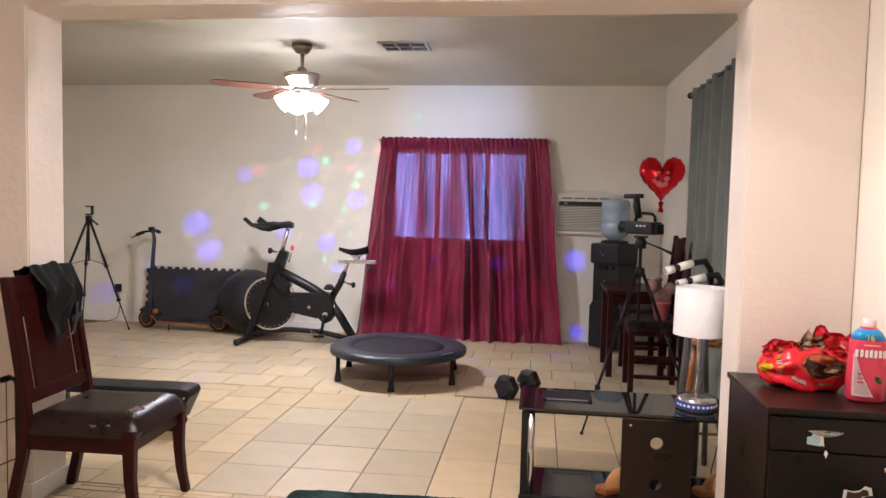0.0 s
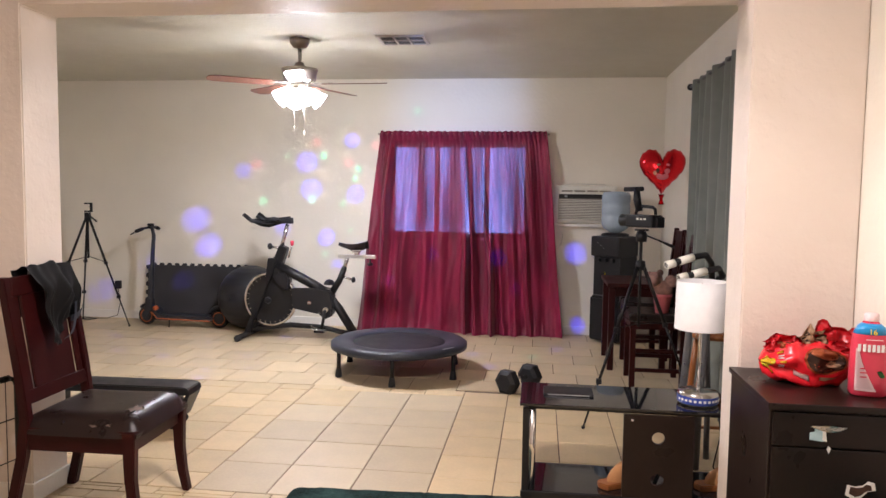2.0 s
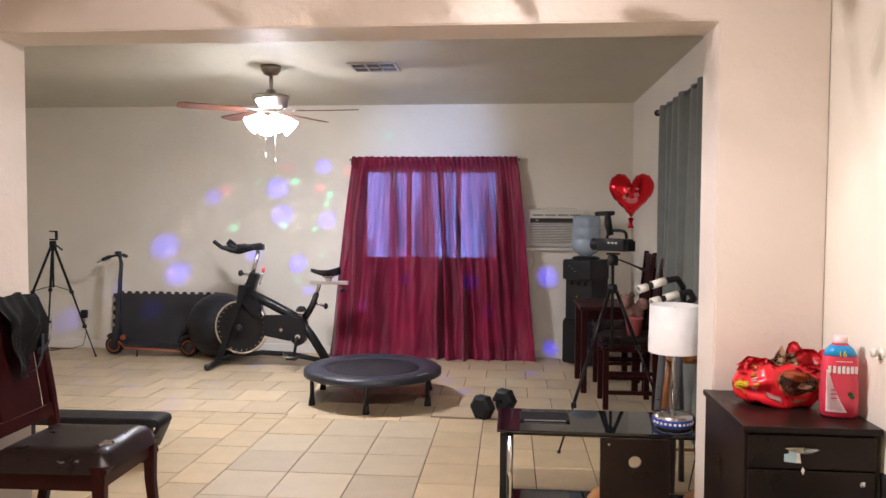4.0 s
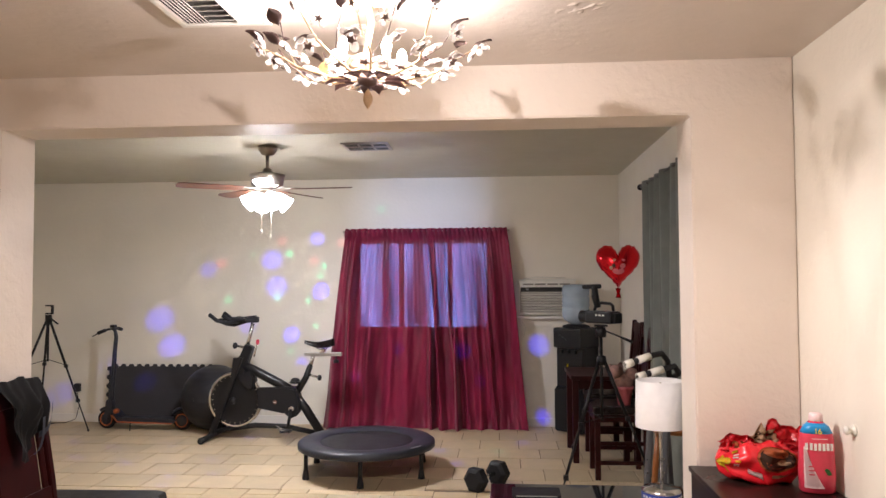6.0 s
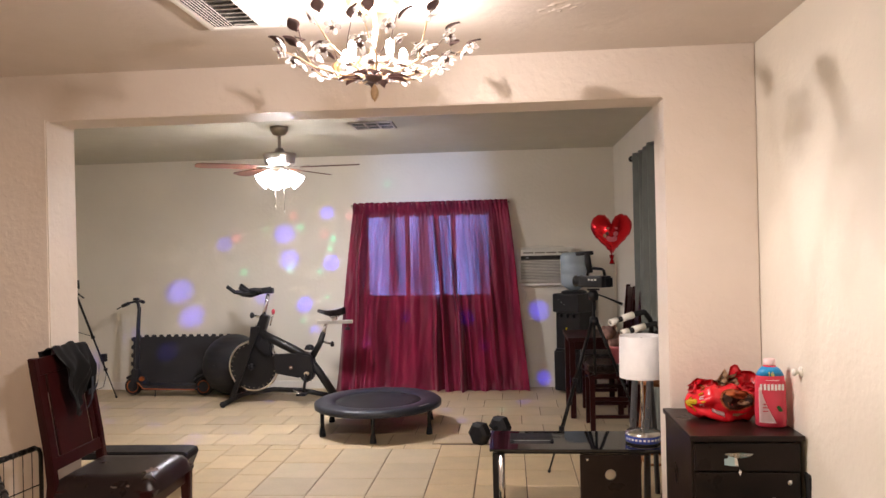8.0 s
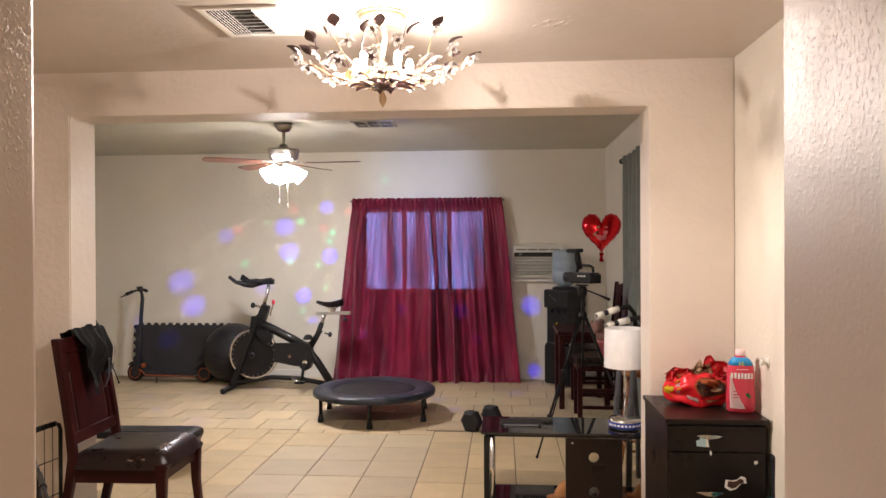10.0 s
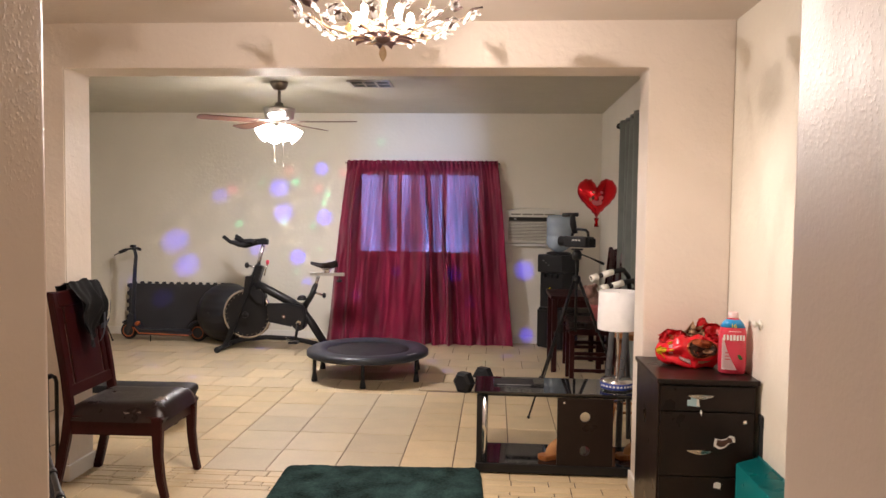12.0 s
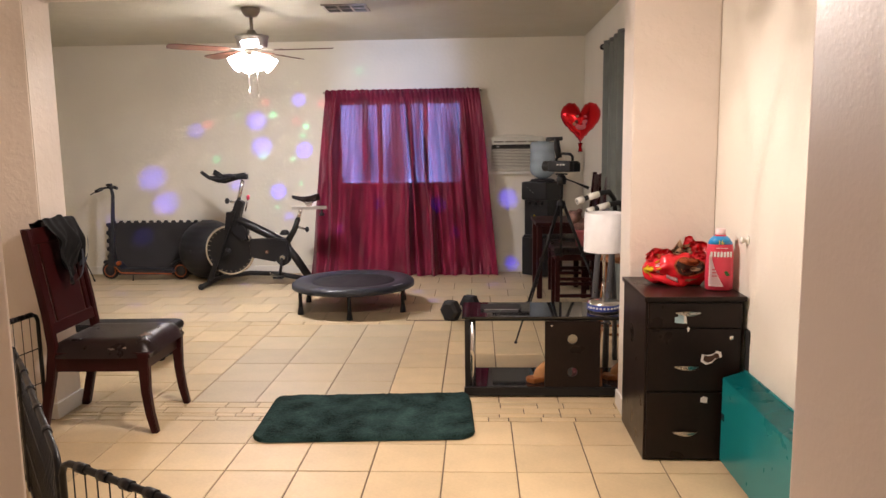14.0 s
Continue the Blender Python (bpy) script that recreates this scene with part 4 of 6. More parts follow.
# ---- foam mat, scooter, ball ----
def foam_mat():
    c = thing("foam_mat", -4.27, 7.80, 0.003, 0, "charcoal interlocking foam mat leaning on the wall", "exercise mat")
    poly, L, H, n = [], 1.16, 0.64, 26
    poly += [(0, 0), (L, 0), (L, H - 0.025)]
    for i in range(n):
        x = L - L * (i + 0.5) / n
        h = 0.0 if i % 2 else 0.025
        poly += [(x + L / n * 0.36, H - 0.025 + h), (x - L / n * 0.36, H - 0.025 + h)]
    m = 13
    for i in range(m):
        z = (H - 0.025) * (1 - (i + 0.5) / m)
        w = 0.0 if i % 2 else -0.025
        poly += [(w, z + (H - 0.03) / m * 0.36), (w, z - (H - 0.03) / m * 0.36)]
    b2 = slab(poly, -0.007, 0.007)
    b2.transform(pose(0, 0, 0, -4, 0, 0))
    part("mat_panel", b2, FOAM, c)
    b3 = slab([(0.02, 0), (L - 0.02, 0), (L - 0.02, H - 0.05), (0.02, H - 0.05)], 0.009, 0.022)
    b3.transform(pose(0, 0, 0, -4, 0, 0))
    part("mat_panel", b3, FOAM, c)


foam_mat()


def scooter():
    c = thing("kick_scooter", -4.13, 7.55, 0, -3, "dark blue-grey electric kick scooter with orange trim", "scooter")
    for x, r, nm in ((0, 0.1, "front_wheel"), (0.84, 0.1, "rear_wheel")):
        wh = part(nm, ring((x, 0, r), r - 0.024, 0.024, turn=(90, 0, 0)), RUBBER, c)
        part("rim", lathe([(0, -0.018), (0.05, -0.018), (0.062, -0.01), (0.062, 0.01), (0.05, 0.018), (0, 0.018)], turn=(90, 0, 0), at=(x, 0, r), n=18), SLATE, wh)
        part("rim_stripe", ring((x, -0.02, r), 0.066, 0.006, turn=(90, 0, 0), n=24, m=6), ORANGE, wh)
    part("steering_tube", sweep([(0.03, 0, 0.18), (0.045, 0, 0.3), (0.075, 0, 0.8), (0.09, 0, 0.96), (0.075, 0, 1.03), (0.05, 0, 1.05)], [0.032, 0.026, 0.022, 0.02, 0.018, 0.02]), SLATE, c)
    part("fork", slab([(-0.03, 0.09), (0.02, 0.07), (0.075, 0.2), (0.07, 0.3), (0.0, 0.3), (-0.015, 0.2)], -0.035, 0.035, bev=0.008), SLATE, c)
    part("fender", sweep([(0.0 + 0.115 * math.cos(a), 0, 0.1 + 0.115 * math.sin(a)) for a in [0.3 + 0.25 * i for i in range(9)]], 0.016), SLATE, c)
    hb = part("handlebar", sweep([(0.0, -0.17, 1.015), (0.03, -0.1, 1.04), (0.055, 0, 1.05), (0.05, 0.1, 1.045), (0.04, 0.17, 1.03)], 0.012), BLACKMETAL, c)
    for y0, y1, x0, x1, z0, z1 in ((-0.18, -0.1, -0.003, 0.027, 1.012, 1.037), (0.1, 0.18, 0.05, 0.039, 1.045, 1.028)):
        part("grip", rod((x0, y0, z0), (x1, y1, z1), 0.019), RUBBER, hb)
    part("brake_lever", sweep([(0.02, -0.1, 1.03), (-0.04, -0.14, 1.0), (-0.075, -0.17, 0.975)], 0.006, n=6), BLACKMETAL, hb)
    part("display", box(0.055, 0.0, 1.075, 0.05, 0.06, 0.03, 0.008), BLACKPLASTIC, hb)
    dk = part("deck", slab([(0.16, 0.075), (0.76, 0.075), (0.79, 0.1), (0.76, 0.125), (0.17, 0.125), (0.1, 0.2), (0.07, 0.19)], -0.075, 0.075, bev=0.008), SLATE, c)
    part("deck_stripe", sweep([(0.1, -0.08, 0.15), (0.16, -0.08, 0.085), (0.76, -0.08, 0.078)], 0.007, n=6), ORANGE, dk)
    part("folding_latch", lathe([(0, -0.02), (0.025, -0.02), (0.025, 0.02), (0, 0.02)], turn=(90, 0, 0), at=(0.13, -0.05, 0.19), n=14), ORANGE, dk)
    part("rear_fender", sweep([(0.84 + 0.12 * math.cos(a), 0, 0.1 + 0.12 * math.sin(a)) for a in [0.6 + 0.25 * i for i in range(9)]], 0.02), SLATE, c)
    part("kickstand", sweep([(0.3, -0.07, 0.09), (0.33, -0.13, 0.008)], 0.006, n=6), BLACKMETAL, c)


scooter()

bl = thing("exercise_ball", -2.96, 7.54, 0, 0, "large black rubber exercise ball beside the bike", "exercise ball")
prof = [(0.335 * math.cos(a) + 0.0022 * math.cos(26 * a), 0.335 + 0.335 * math.sin(a)) for a in [-math.pi / 2 + math.pi * i / 60 for i in range(61)]]
prof[0], prof[-1] = (0, 0.0), (0, 0.67)
part("ball_skin", lathe(prof, n=40), BALLRUB, bl)
part("valve_plug", lathe([(0, 0), (0.012, 0), (0.01, 0.006), (0, 0.007)], turn=(90, 0, 0), at=(-0.1, -0.319, 0.36), n=10), BLACKPLASTIC, bl)


# ---- exercise bike ----
def bike():
    c = thing("exercise_bike", -2.28, 7.12, 0, 0, "black indoor cycling bike with a silver-rimmed flywheel", "exercise bike")
    X = -2.3
    q = lambda x, z, y=0.0: (x - X, y, z)
    part("front_foot", sweep([q(-2.84, 0.035, -0.26), q(-2.8, 0.05, 0), q(-2.84, 0.035, 0.26)], 0.028), BLACKMETAL, c)
    part("rear_foot", sweep([q(-1.72, 0.035, -0.27), q(-1.76, 0.045, 0), q(-1.72, 0.035, 0.27)], 0.028), BLACKMETAL, c)
    for s in (-1, 1):
        part("foot_cap", orb(q(-2.84, 0.033, s * 0.27), 0.033, s=(1, 0.7, 1)), RUBBER, c)
        part("foot_cap", orb(q(-1.72, 0.033, s * 0.28), 0.033, s=(1, 0.7, 1)), RUBBER, c)
    part("base_rail", sweep([q(-2.8, 0.06), q(-2.66, 0.1), q(-2.4, 0.135), q(-2.1, 0.125), q(-1.76, 0.06)], 0.026), BLACKMETAL, c)
    for s in (-1, 1):
        part("fork_blade", slab([(-0.555, 0.04), (-0.495, 0.04), (-0.265, 0.64), (-0.2, 0.8), (-0.3, 0.8), (-0.325, 0.62)], s * 0.075 - 0.012, s * 0.075 + 0.012, bev=0.005), BLACKMETAL, c)
    part("head_tube", slab([(-0.33, 0.62), (-0.21, 0.62), (-0.12, 0.9), (-0.2, 0.93)], -0.045, 0.045, bev=0.008), BLACKMETAL, c)
    part("main_tube", sweep([q(-2.56, 0.73), q(-2.36, 0.64), q(-2.16, 0.54), q(-2.03, 0.46)], [0.05, 0.046, 0.046, 0.05], n=12), BLACKMETAL, c)
    part("rear_tube", sweep([q(-2.04, 0.48), q(-1.9, 0.3), q(-1.74, 0.05)], 0.042, n=12), BLACKMETAL, c)
    part("seat_tube", sweep([q(-2.0, 0.44), q(-1.9, 0.6), q(-1.855, 0.72)], [0.036, 0.03, 0.027], n=12), BLACKMETAL, c)
    part("seat_post", rod(q(-1.86, 0.7), q(-1.825, 0.82), 0.018), CHROME, c)
    part("seat_slider", box(*q(-1.73, 0.83), 0.37, 0.045, 0.035, 0.004), ALU, c)
    part("slider_knob", lathe([(0, 0), (0.008, 0), (0.008, 0.04), (0.028, 0.045), (0.026, 0.07), (0, 0.072)], at=q(-1.6, 0.815), turn=(180, 0, 0)), BLACKPLASTIC, c)
    part("seat_knob", rod(q(-1.87, 0.63), q(-1.79, 0.605), 0.012), CHROME, c)
    part("seat_knob_grip", orb(q(-1.765, 0.6), 0.03, s=(0.7, 1, 1)), BLACKPLASTIC, c)
    part("saddle", sheet(lambda u, v: q(-1.91 + 0.28 * u, 0.965 - 0.025 * math.sin(math.pi * u) + 0.02 * u - (2 * v - 1) ** 2 * (0.03 + 0.05 * u), (2 * v - 1) * (0.025 + 0.075 * u ** 1.6 * (1 - 0.25 * u ** 6))), 16, 10, thick=0.02), LEATHER, c)
    part("saddle_rail", sweep([q(-1.85, 0.93), q(-1.77, 0.875), q(-1.7, 0.875), q(-1.66, 0.93)], 0.007), CHROME, c)
    part("saddle_clamp", box(*q(-1.735, 0.865), 0.05, 0.05, 0.04, 0.005), CHROME, c)
    part("handle_post", rod(q(-2.495, 0.88), q(-2.43, 1.13), 0.02), CHROME, c)
    part("post_head", box(*q(-2.435, 1.165), 0.12, 0.06, 0.06, 0.012), BLACKPLASTIC, c)
    hb = part("handlebar_base", sweep([q(-2.4, 1.18), q(-2.52, 1.16), q(-2.62, 1.135), q(-2.7, 1.14), q(-2.78, 1.16)], [0.03, 0.035, 0.04, 0.035, 0.02], n=10), RUBBER, c)
    for s in (-1, 1):
        part("bar_end", sweep([q(-2.56, 1.15, s * 0.03), q(-2.64, 1.14, s * 0.12), q(-2.72, 1.165, s * 0.19), q(-2.80, 1.225, s * 0.19)], 0.019), RUBBER, hb)
        part("inner_bar", sweep([q(-2.6, 1.15, s * 0.03), q(-2.66, 1.165, s * 0.05), q(-2.72, 1.21, s * 0.06)], 0.019), RUBBER, hb)
        part("arm_pad", box(*q(-2.55, 1.175, s * 0.06), 0.13, 0.06, 0.03, 0.012, turn=(0, 8, 0)), RUBBER, hb)
    kn = part("height_knob", rod(q(-2.5, 0.89), q(-2.58, 0.905), 0.012), CHROME, c)
    part("knob_grip", orb(q(-2.61, 0.91), 0.032, s=(0.75, 1, 1)), BLACKPLASTIC, kn)
    part("brake_lever", rod(q(-2.42, 0.8), q(-2.385, 0.93), 0.008), CHROME, c)
    part("brake_knob", lathe([(0, 0), (0.016, 0.005), (0.018, 0.04), (0.012, 0.05), (0, 0.052)], at=q(-2.383, 0.92), n=12), REDBOTTLE, c)
    fw = part("flywheel", lathe([(0, -0.022), (0.12, -0.018), (0.235, -0.012), (0.252, -0.022), (0.252, 0.022), (0.235, 0.012), (0.12, 0.018), (0, 0.022)], turn=(90, 0, 0), at=q(-2.6, 0.385), n=48), BLACKMETAL, c)
    part("flywheel_rim", lathe([(0.246, -0.024), (0.262, -0.028), (0.268, -0.02), (0.268, 0.02), (0.262, 0.028), (0.246, 0.024)], turn=(90, 0, 0), at=q(-2.6, 0.385), n=48), CHROME, fw)
    for k in range(28):
        a = 2 * math.pi * k / 28
        part("rim_slot", box(*q(-2.6 + 0.231 * math.cos(a), 0.385 + 0.231 * math.sin(a), -0.0185), 0.02, 0.006, 0.005, turn=(0, -math.degrees(a), 0)), CHROME, fw)
    part("hub_cap", lathe([(0, 0), (0.035, 0), (0.03, 0.012), (0, 0.015)], turn=(90, 0, 0), at=q(-2.6, 0.385, -0.085), n=16), BLACKPLASTIC, fw)
    part("brake_housing", slab([(-0.3, 0.63), (-0.14, 0.69), (-0.09, 0.6), (-0.1, 0.5), (-0.15, 0.47), (-0.24, 0.55)], -0.05, 0.05, bev=0.02), BLACKPLASTIC, c)
    part("belt_guard", slab([(-0.07, 0.51), (0.28, 0.52), (0.3, 0.36), (0.2, 0.26), (-0.06, 0.31)], -0.065, -0.03, bev=0.008), BLACKPLASTIC, c)
    part("badge", lathe([(0, 0), (0.02, 0), (0.019, 0.003), (0, 0.003)], turn=(90, 0, 0), at=q(-2.19, 0.37, -0.065), n=18), CHERRY, c)
    part("badge_bar", box(*q(-2.19, 0.37, -0.0695), 0.02, 0.002, 0.006), WHITEPLASTIC, c)
    part("crank_cover", slab([(0.2, 0.52), (0.33, 0.5), (0.36, 0.36), (0.33, 0.24), (0.26, 0.21), (0.2, 0.27)], -0.075, 0.06, bev=0.015), BLACKPLASTIC, c)
    part("crank_axle", rod(q(-2.02, 0.31, -0.1), q(-2.02, 0.31, 0.1), 0.025), CHROME, c)
    for s, dz in ((-1, -0.19), (1, 0.17)):
        arm = part("crank_arm", rod(q(-2.02, 0.31, s * 0.1), q(-2.05, 0.31 + dz, s * 0.11), 0.015), BLACKMETAL, c)
        ped = part("pedal", box(*q(-2.05, 0.305 + dz, s * 0.165), 0.1, 0.09, 0.024, 0.005), BLACKPLASTIC, arm)
        part("toe_cage", sweep([q(-2.0, 0.305 + dz, s * 0.13), q(-2.11, 0.325 + dz, s * 0.13), q(-2.14, 0.355 + dz, s * 0.165), q(-2.11, 0.325 + dz, s * 0.2), q(-2.0, 0.305 + dz, s * 0.2)], 0.007, n=6), CHROME, ped)
    part("bottle_cage", ring(q(-2.0, 0.56, -0.02), 0.045, 0.012, n=16), BLACKPLASTIC, c)
    part("coiled_cable", orb(q(-2.0, 0.575, -0.02), 0.045, s=(1, 1, 0.6)), RUBBER, c)


bike()


# ---- trampoline and dumbbell ----
def trampoline():
    c = thing("mini_trampoline", -1.075, 6.02, 0, 0, "round mini trampoline with black mat and dark vinyl pad", "trampoline")
    R = 0.545
    part("frame_ring", ring((0, 0, 0.235), R - 0.02, 0.016, n=48), BLACKMETAL, c)
    part("bounce_mat", lathe([(0, 0.238), (0.3, 0.238), (0.395, 0.24), (0.395, 0.236), (0, 0.234)], n=48), TRAMPMAT, c)
    part("safety_pad", lathe([(0.375, 0.243), (0.40, 0.257), (0.47, 0.264), (0.53, 0.258), (0.556, 0.24), (0.556, 0.205), (0.545, 0.2), (0.54, 0.225), (0.38, 0.238)], n=56), TRAMPPAD, c)
    for k in range(6):
        a = math.radians(-85 + 60 * k)
        x, y = 0.52 * math.cos(a), 0.52 * math.sin(a)
        leg = part("leg", rod((x, y, 0.03), (x, y, 0.235), 0.0165), BLACKMETAL, c)
        part("rubber_foot", lathe([(0, 0), (0.028, 0), (0.025, 0.03), (0.019, 0.07), (0, 0.07)], at=(x, y, 0), n=12), RUBBER, leg)
    part("print_bar", box(0.44, -0.3, 0.262, 0.12, 0.02, 0.002, turn=(0, 0, 55)), GREYPLASTIC, c)


trampoline()

d = thing("hex_dumbbell", -0.085, 5.6, 0.082, 54, "black rubber hexagonal dumbbell on the tiles", "dumbbell")
part("handle", rod((-0.1, 0, 0), (0.1, 0, 0), 0.016), CHROME, d)
for s in (-1, 1):
    b2 = lathe([(0, -0.05), (0.066, -0.05), (0.095, -0.03), (0.095, 0.03), (0.066, 0.05), (0, 0.05)], n=6, smooth=False)
    b2.transform(pose(s * 0.135, 0, 0, 0, 90, 0) @ pose(0, 0, 0, 0, 0, 30))
    part("hex_head", b2, RUBBER, d)


# ---- air conditioner, water cooler ----
ac = thing("air_conditioner", 0.50, BACK, 1.36, 0, "white window air conditioner set into the wall", "air conditioner")
part("sleeve", box(0, -0.03, 0, 0.62, 0.08, 0.38, 0.01), WHITEPLASTIC, ac)
fp = part("front_panel", box(0, -0.075, 0, 0.58, 0.03, 0.35, 0.012), WHITEPLASTIC, ac)
for i in range(13):
    part("louvre", box(0, -0.093, -0.155 + 0.0165 * i, 0.54, 0.012, 0.006, turn=(-25, 0, 0)), WHITEPLASTIC, fp)
# dark plate colours in the shade between the louvres
part("grille_shadow", box(0, -0.0905, -0.05, 0.545, 0.002, 0.225), GRILLE, fp)
part("control_strip", box(0, -0.094, 0.082, 0.54, 0.008, 0.042, 0.002), DARK, fp)
part("control_badge", box(-0.2, -0.0985, 0.082, 0.03, 0.002, 0.018), GREYPLASTIC, fp)
# dark blocks stand for the shade inside the upper vent slots
for i in range(4):
    part("vent_slot_shade", box(-0.19 + 0.127 * i, -0.093, 0.135, 0.11, 0.008, 0.016), GRILLE, fp)
part("sill_strip", box(0, -0.03, -0.215, 0.66, 0.06, 0.03, 0.004), TRIM, ac)
part("power_cord", sweep([(-0.24, -0.09, 0.19), (-0.1, -0.1, 0.21), (0.2, -0.1, 0.2)], 0.005, n=6), WHITEPLASTIC, ac)
part("power_cord", sweep([(-0.28, -0.05, 0.18), (-0.33, -0.03, 0.0), (-0.3, -0.03, -0.2), (-0.22, -0.02, -0.32), (-0.24, -0.02, -0.42), (-0.3, -0.02, -0.45)], 0.005, n=6), WHITEPLASTIC, ac)

wc = thing("water_cooler", 0.785, 7.62, 0, -40, "tall black water dispenser with recessed taps", "water cooler")
part("body", slab([(-0.165, 0.02), (0.165, 0.02), (0.165, 0.45), (-0.165, 0.45)], -0.165, 0.165, bev=0.012), BLACKPLASTIC, wc)
part("tap_column", box(0, 0.02, 0.655, 0.31, 0.29, 0.41, 0.01), BLACKPLASTIC, wc)
part("top_cap", box(0, 0, 0.955, 0.33, 0.34, 0.2, 0.018), BLACKPLASTIC, wc)
part("collar", lathe([(0, 1.05), (0.14, 1.05), (0.135, 1.075), (0.1, 1.085), (0, 1.085)], n=24), BLACKPLASTIC, wc)
for i in range(3):
    part("tap", box(-0.08 + 0.08 * i, -0.13, 0.82, 0.025, 0.06, 0.035, 0.005), BLACKPLASTIC, wc)
    part("indicator", box(-0.08 + 0.035 * i, -0.1715, 0.99 - 0.025 * i, 0.014, 0.003, 0.006), GREYPLASTIC, wc)
part("indicator_lamp", box(-0.02, -0.1265, 0.68, 0.014, 0.003, 0.03), YELLOWPRINT, wc)
part("drip_tray", box(0, -0.14, 0.46, 0.26, 0.07, 0.02, 0.004), BLACKPLASTIC, wc)
jg = thing("water_jug", 0.785, 7.62, 1.085, 0, "blue clear plastic water jug upside down on the dispenser", "water jug")
part("jug_shell", lathe([(0.03, 0), (0.06, 0.01), (0.12, 0.05), (0.138, 0.09), (0.138, 0.16), (0.13, 0.175), (0.138, 0.19), (0.138, 0.27), (0.13, 0.285), (0.138, 0.3), (0.138, 0.37), (0.125, 0.4), (0.05, 0.41), (0, 0.40)], n=32), JUG, jg)


# ---- heart balloon ----
def balloon():
    c = thing("heart_balloon", 1.04, 6.5, 1.655, -6, "shiny red heart-shaped foil balloon with a pale print", "balloon")

    def edge(t):
        x = 16 * math.sin(t) ** 3
        z = 13 * math.cos(t) - 5 * math.cos(2 * t) - 2 * math.cos(3 * t) - math.cos(4 * t)
        return Vector((x / 32 * 0.37, 0, (z + 2) / 29 * 0.39))
    b = bmesh.new()
    n, rings = 60, 9
    for s in (-1, 1):
        rows = []
        for k in range(rings + 1):
            r = 1 - k / rings
            row = []
            for i in range(n):
                e = edge(2 * math.pi * i / n)
                puff = 0.085 * math.sqrt(max(0, 1 - r ** 2.2))
                pk = 0.006 * math.sin(i * 2.4) * r ** 6
                row.append(b.verts.new((e.x * r, s * (puff + 0.0008), e.z * r + 0.012 * (1 - r) + pk)))
            rows.append(row)
        for A, B in zip(rows, rows[1:]):
            for i in range(n):
                f = (A[i], A[(i + 1) % n], B[(i + 1) % n], B[i])
                b.faces.new(f if s < 0 else f[::-1]).smooth = True
    bmesh.ops.remove_doubles(b, verts=b.verts[:], dist=0.0001)
    part("foil_body", b, FOIL, c)
    part("tail", sheet(lambda u, v: ((2 * v - 1) * (0.012 + 0.012 * abs(2 * u - 1)), -0.004 + 0.008 * math.sin(6 * u), -0.185 - 0.085 * u), 8, 4, thick=0.002), FOIL, c)
    for x, z, sx, sz, m in ((-0.03, 0.05, 0.026, 0.022, BEIGEPRINT), (0.035, 0.05, 0.026, 0.022, PINKPOT), (-0.035, 0.012, 0.018, 0.022, BROWNPRINT), (0.03, 0.008, 0.03, 0.025, PINKPOT), (0.0, -0.035, 0.05, 0.032, PINKPOT), (-0.06, -0.01, 0.015, 0.018, BEIGEPRINT), (-0.055, 0.07, 0.014, 0.014, BROWNPRINT)):
        pu = 0.085 * math.sqrt(max(0.05, 1 - math.hypot(x / 0.2, (z - 0.01) / 0.17) ** 2.2))
        part("print_patch", orb((x, -pu + 0.003, z), 1, s=(sx, 0.005, sz), seg=14, rings=8), m, c)
    part("ribbon", sweep([(0, 0, -0.265), (0.01, -0.02, -0.5), (-0.02, -0.05, -0.75), (-0.1, 0.05, -0.905)], 0.0012, n=5), WHITEPRINT, c)


balloon()


# ---- table and chairs by the side wall ----
t = thing("side_table", 0.86, 6.65, 0, 0, "dark wood table standing by the side wall", "table")
part("tabletop", box(0, 0, 0.715, 0.5, 0.66, 0.035, 0.006), ESPRESSO, t)
part("apron", box(0, -0.27, 0.66, 0.42, 0.02, 0.08), ESPRESSO, t)
for sx in (-1, 1):
    for sy in (-1, 1):
        part("leg", box(sx * 0.21, sy * 0.28, 0.35, 0.05, 0.05, 0.7, 0.005), ESPRESSO, t)


def side_chair(x, y, rz, label):
    c = thing("side_chair", x, y, 0, rz, label, "chair", "dark wood side chairs")
    part("seat", box(0, 0, 0.535, 0.44, 0.42, 0.06, 0.015), LEATHER, c)
    part("seat_frame", box(0, 0, 0.475, 0.42, 0.4, 0.055, 0.004), ESPRESSO, c)
    for sx in (-1, 1):
        for sy in (-1, 1):
            part("leg", box(sx * 0.185, sy * 0.175, 0.225, 0.042, 0.042, 0.45, 0.004), ESPRESSO, c)
    for z in (0.13, 0.28):
        part("stretcher", box(0, -0.175, z, 0.33, 0.02, 0.03, 0.003), ESPRESSO, c)
        part("stretcher", box(0, 0.175, z + 0.04, 0.33, 0.02, 0.03, 0.003), ESPRESSO, c)
    for sy in (-1, 1):
        part("back_post", slab([(0.165, 0.5), (0.205, 0.5), (0.268, 1.18), (0.232, 1.18)], sy * 0.18 - 0.018, sy * 0.18 + 0.018, bev=0.004), ESPRESSO, c)
    part("top_rail", box(0.245, 0, 1.12, 0.022, 0.33, 0.09, 0.004, turn=(0, 5, 0)), ESPRESSO, c)
    part("back_slat", box(0.213, 0, 0.82, 0.014, 0.2, 0.52, 0.003, turn=(0, 5, 0)), ESPRESSO, c)
    return c


side_chair(0.95, 6.02, 0, "dark wood chair with padded seat and double stretchers")
side_chair(0.98, 6.62, 0, "dark wood chair pushed in under the table")

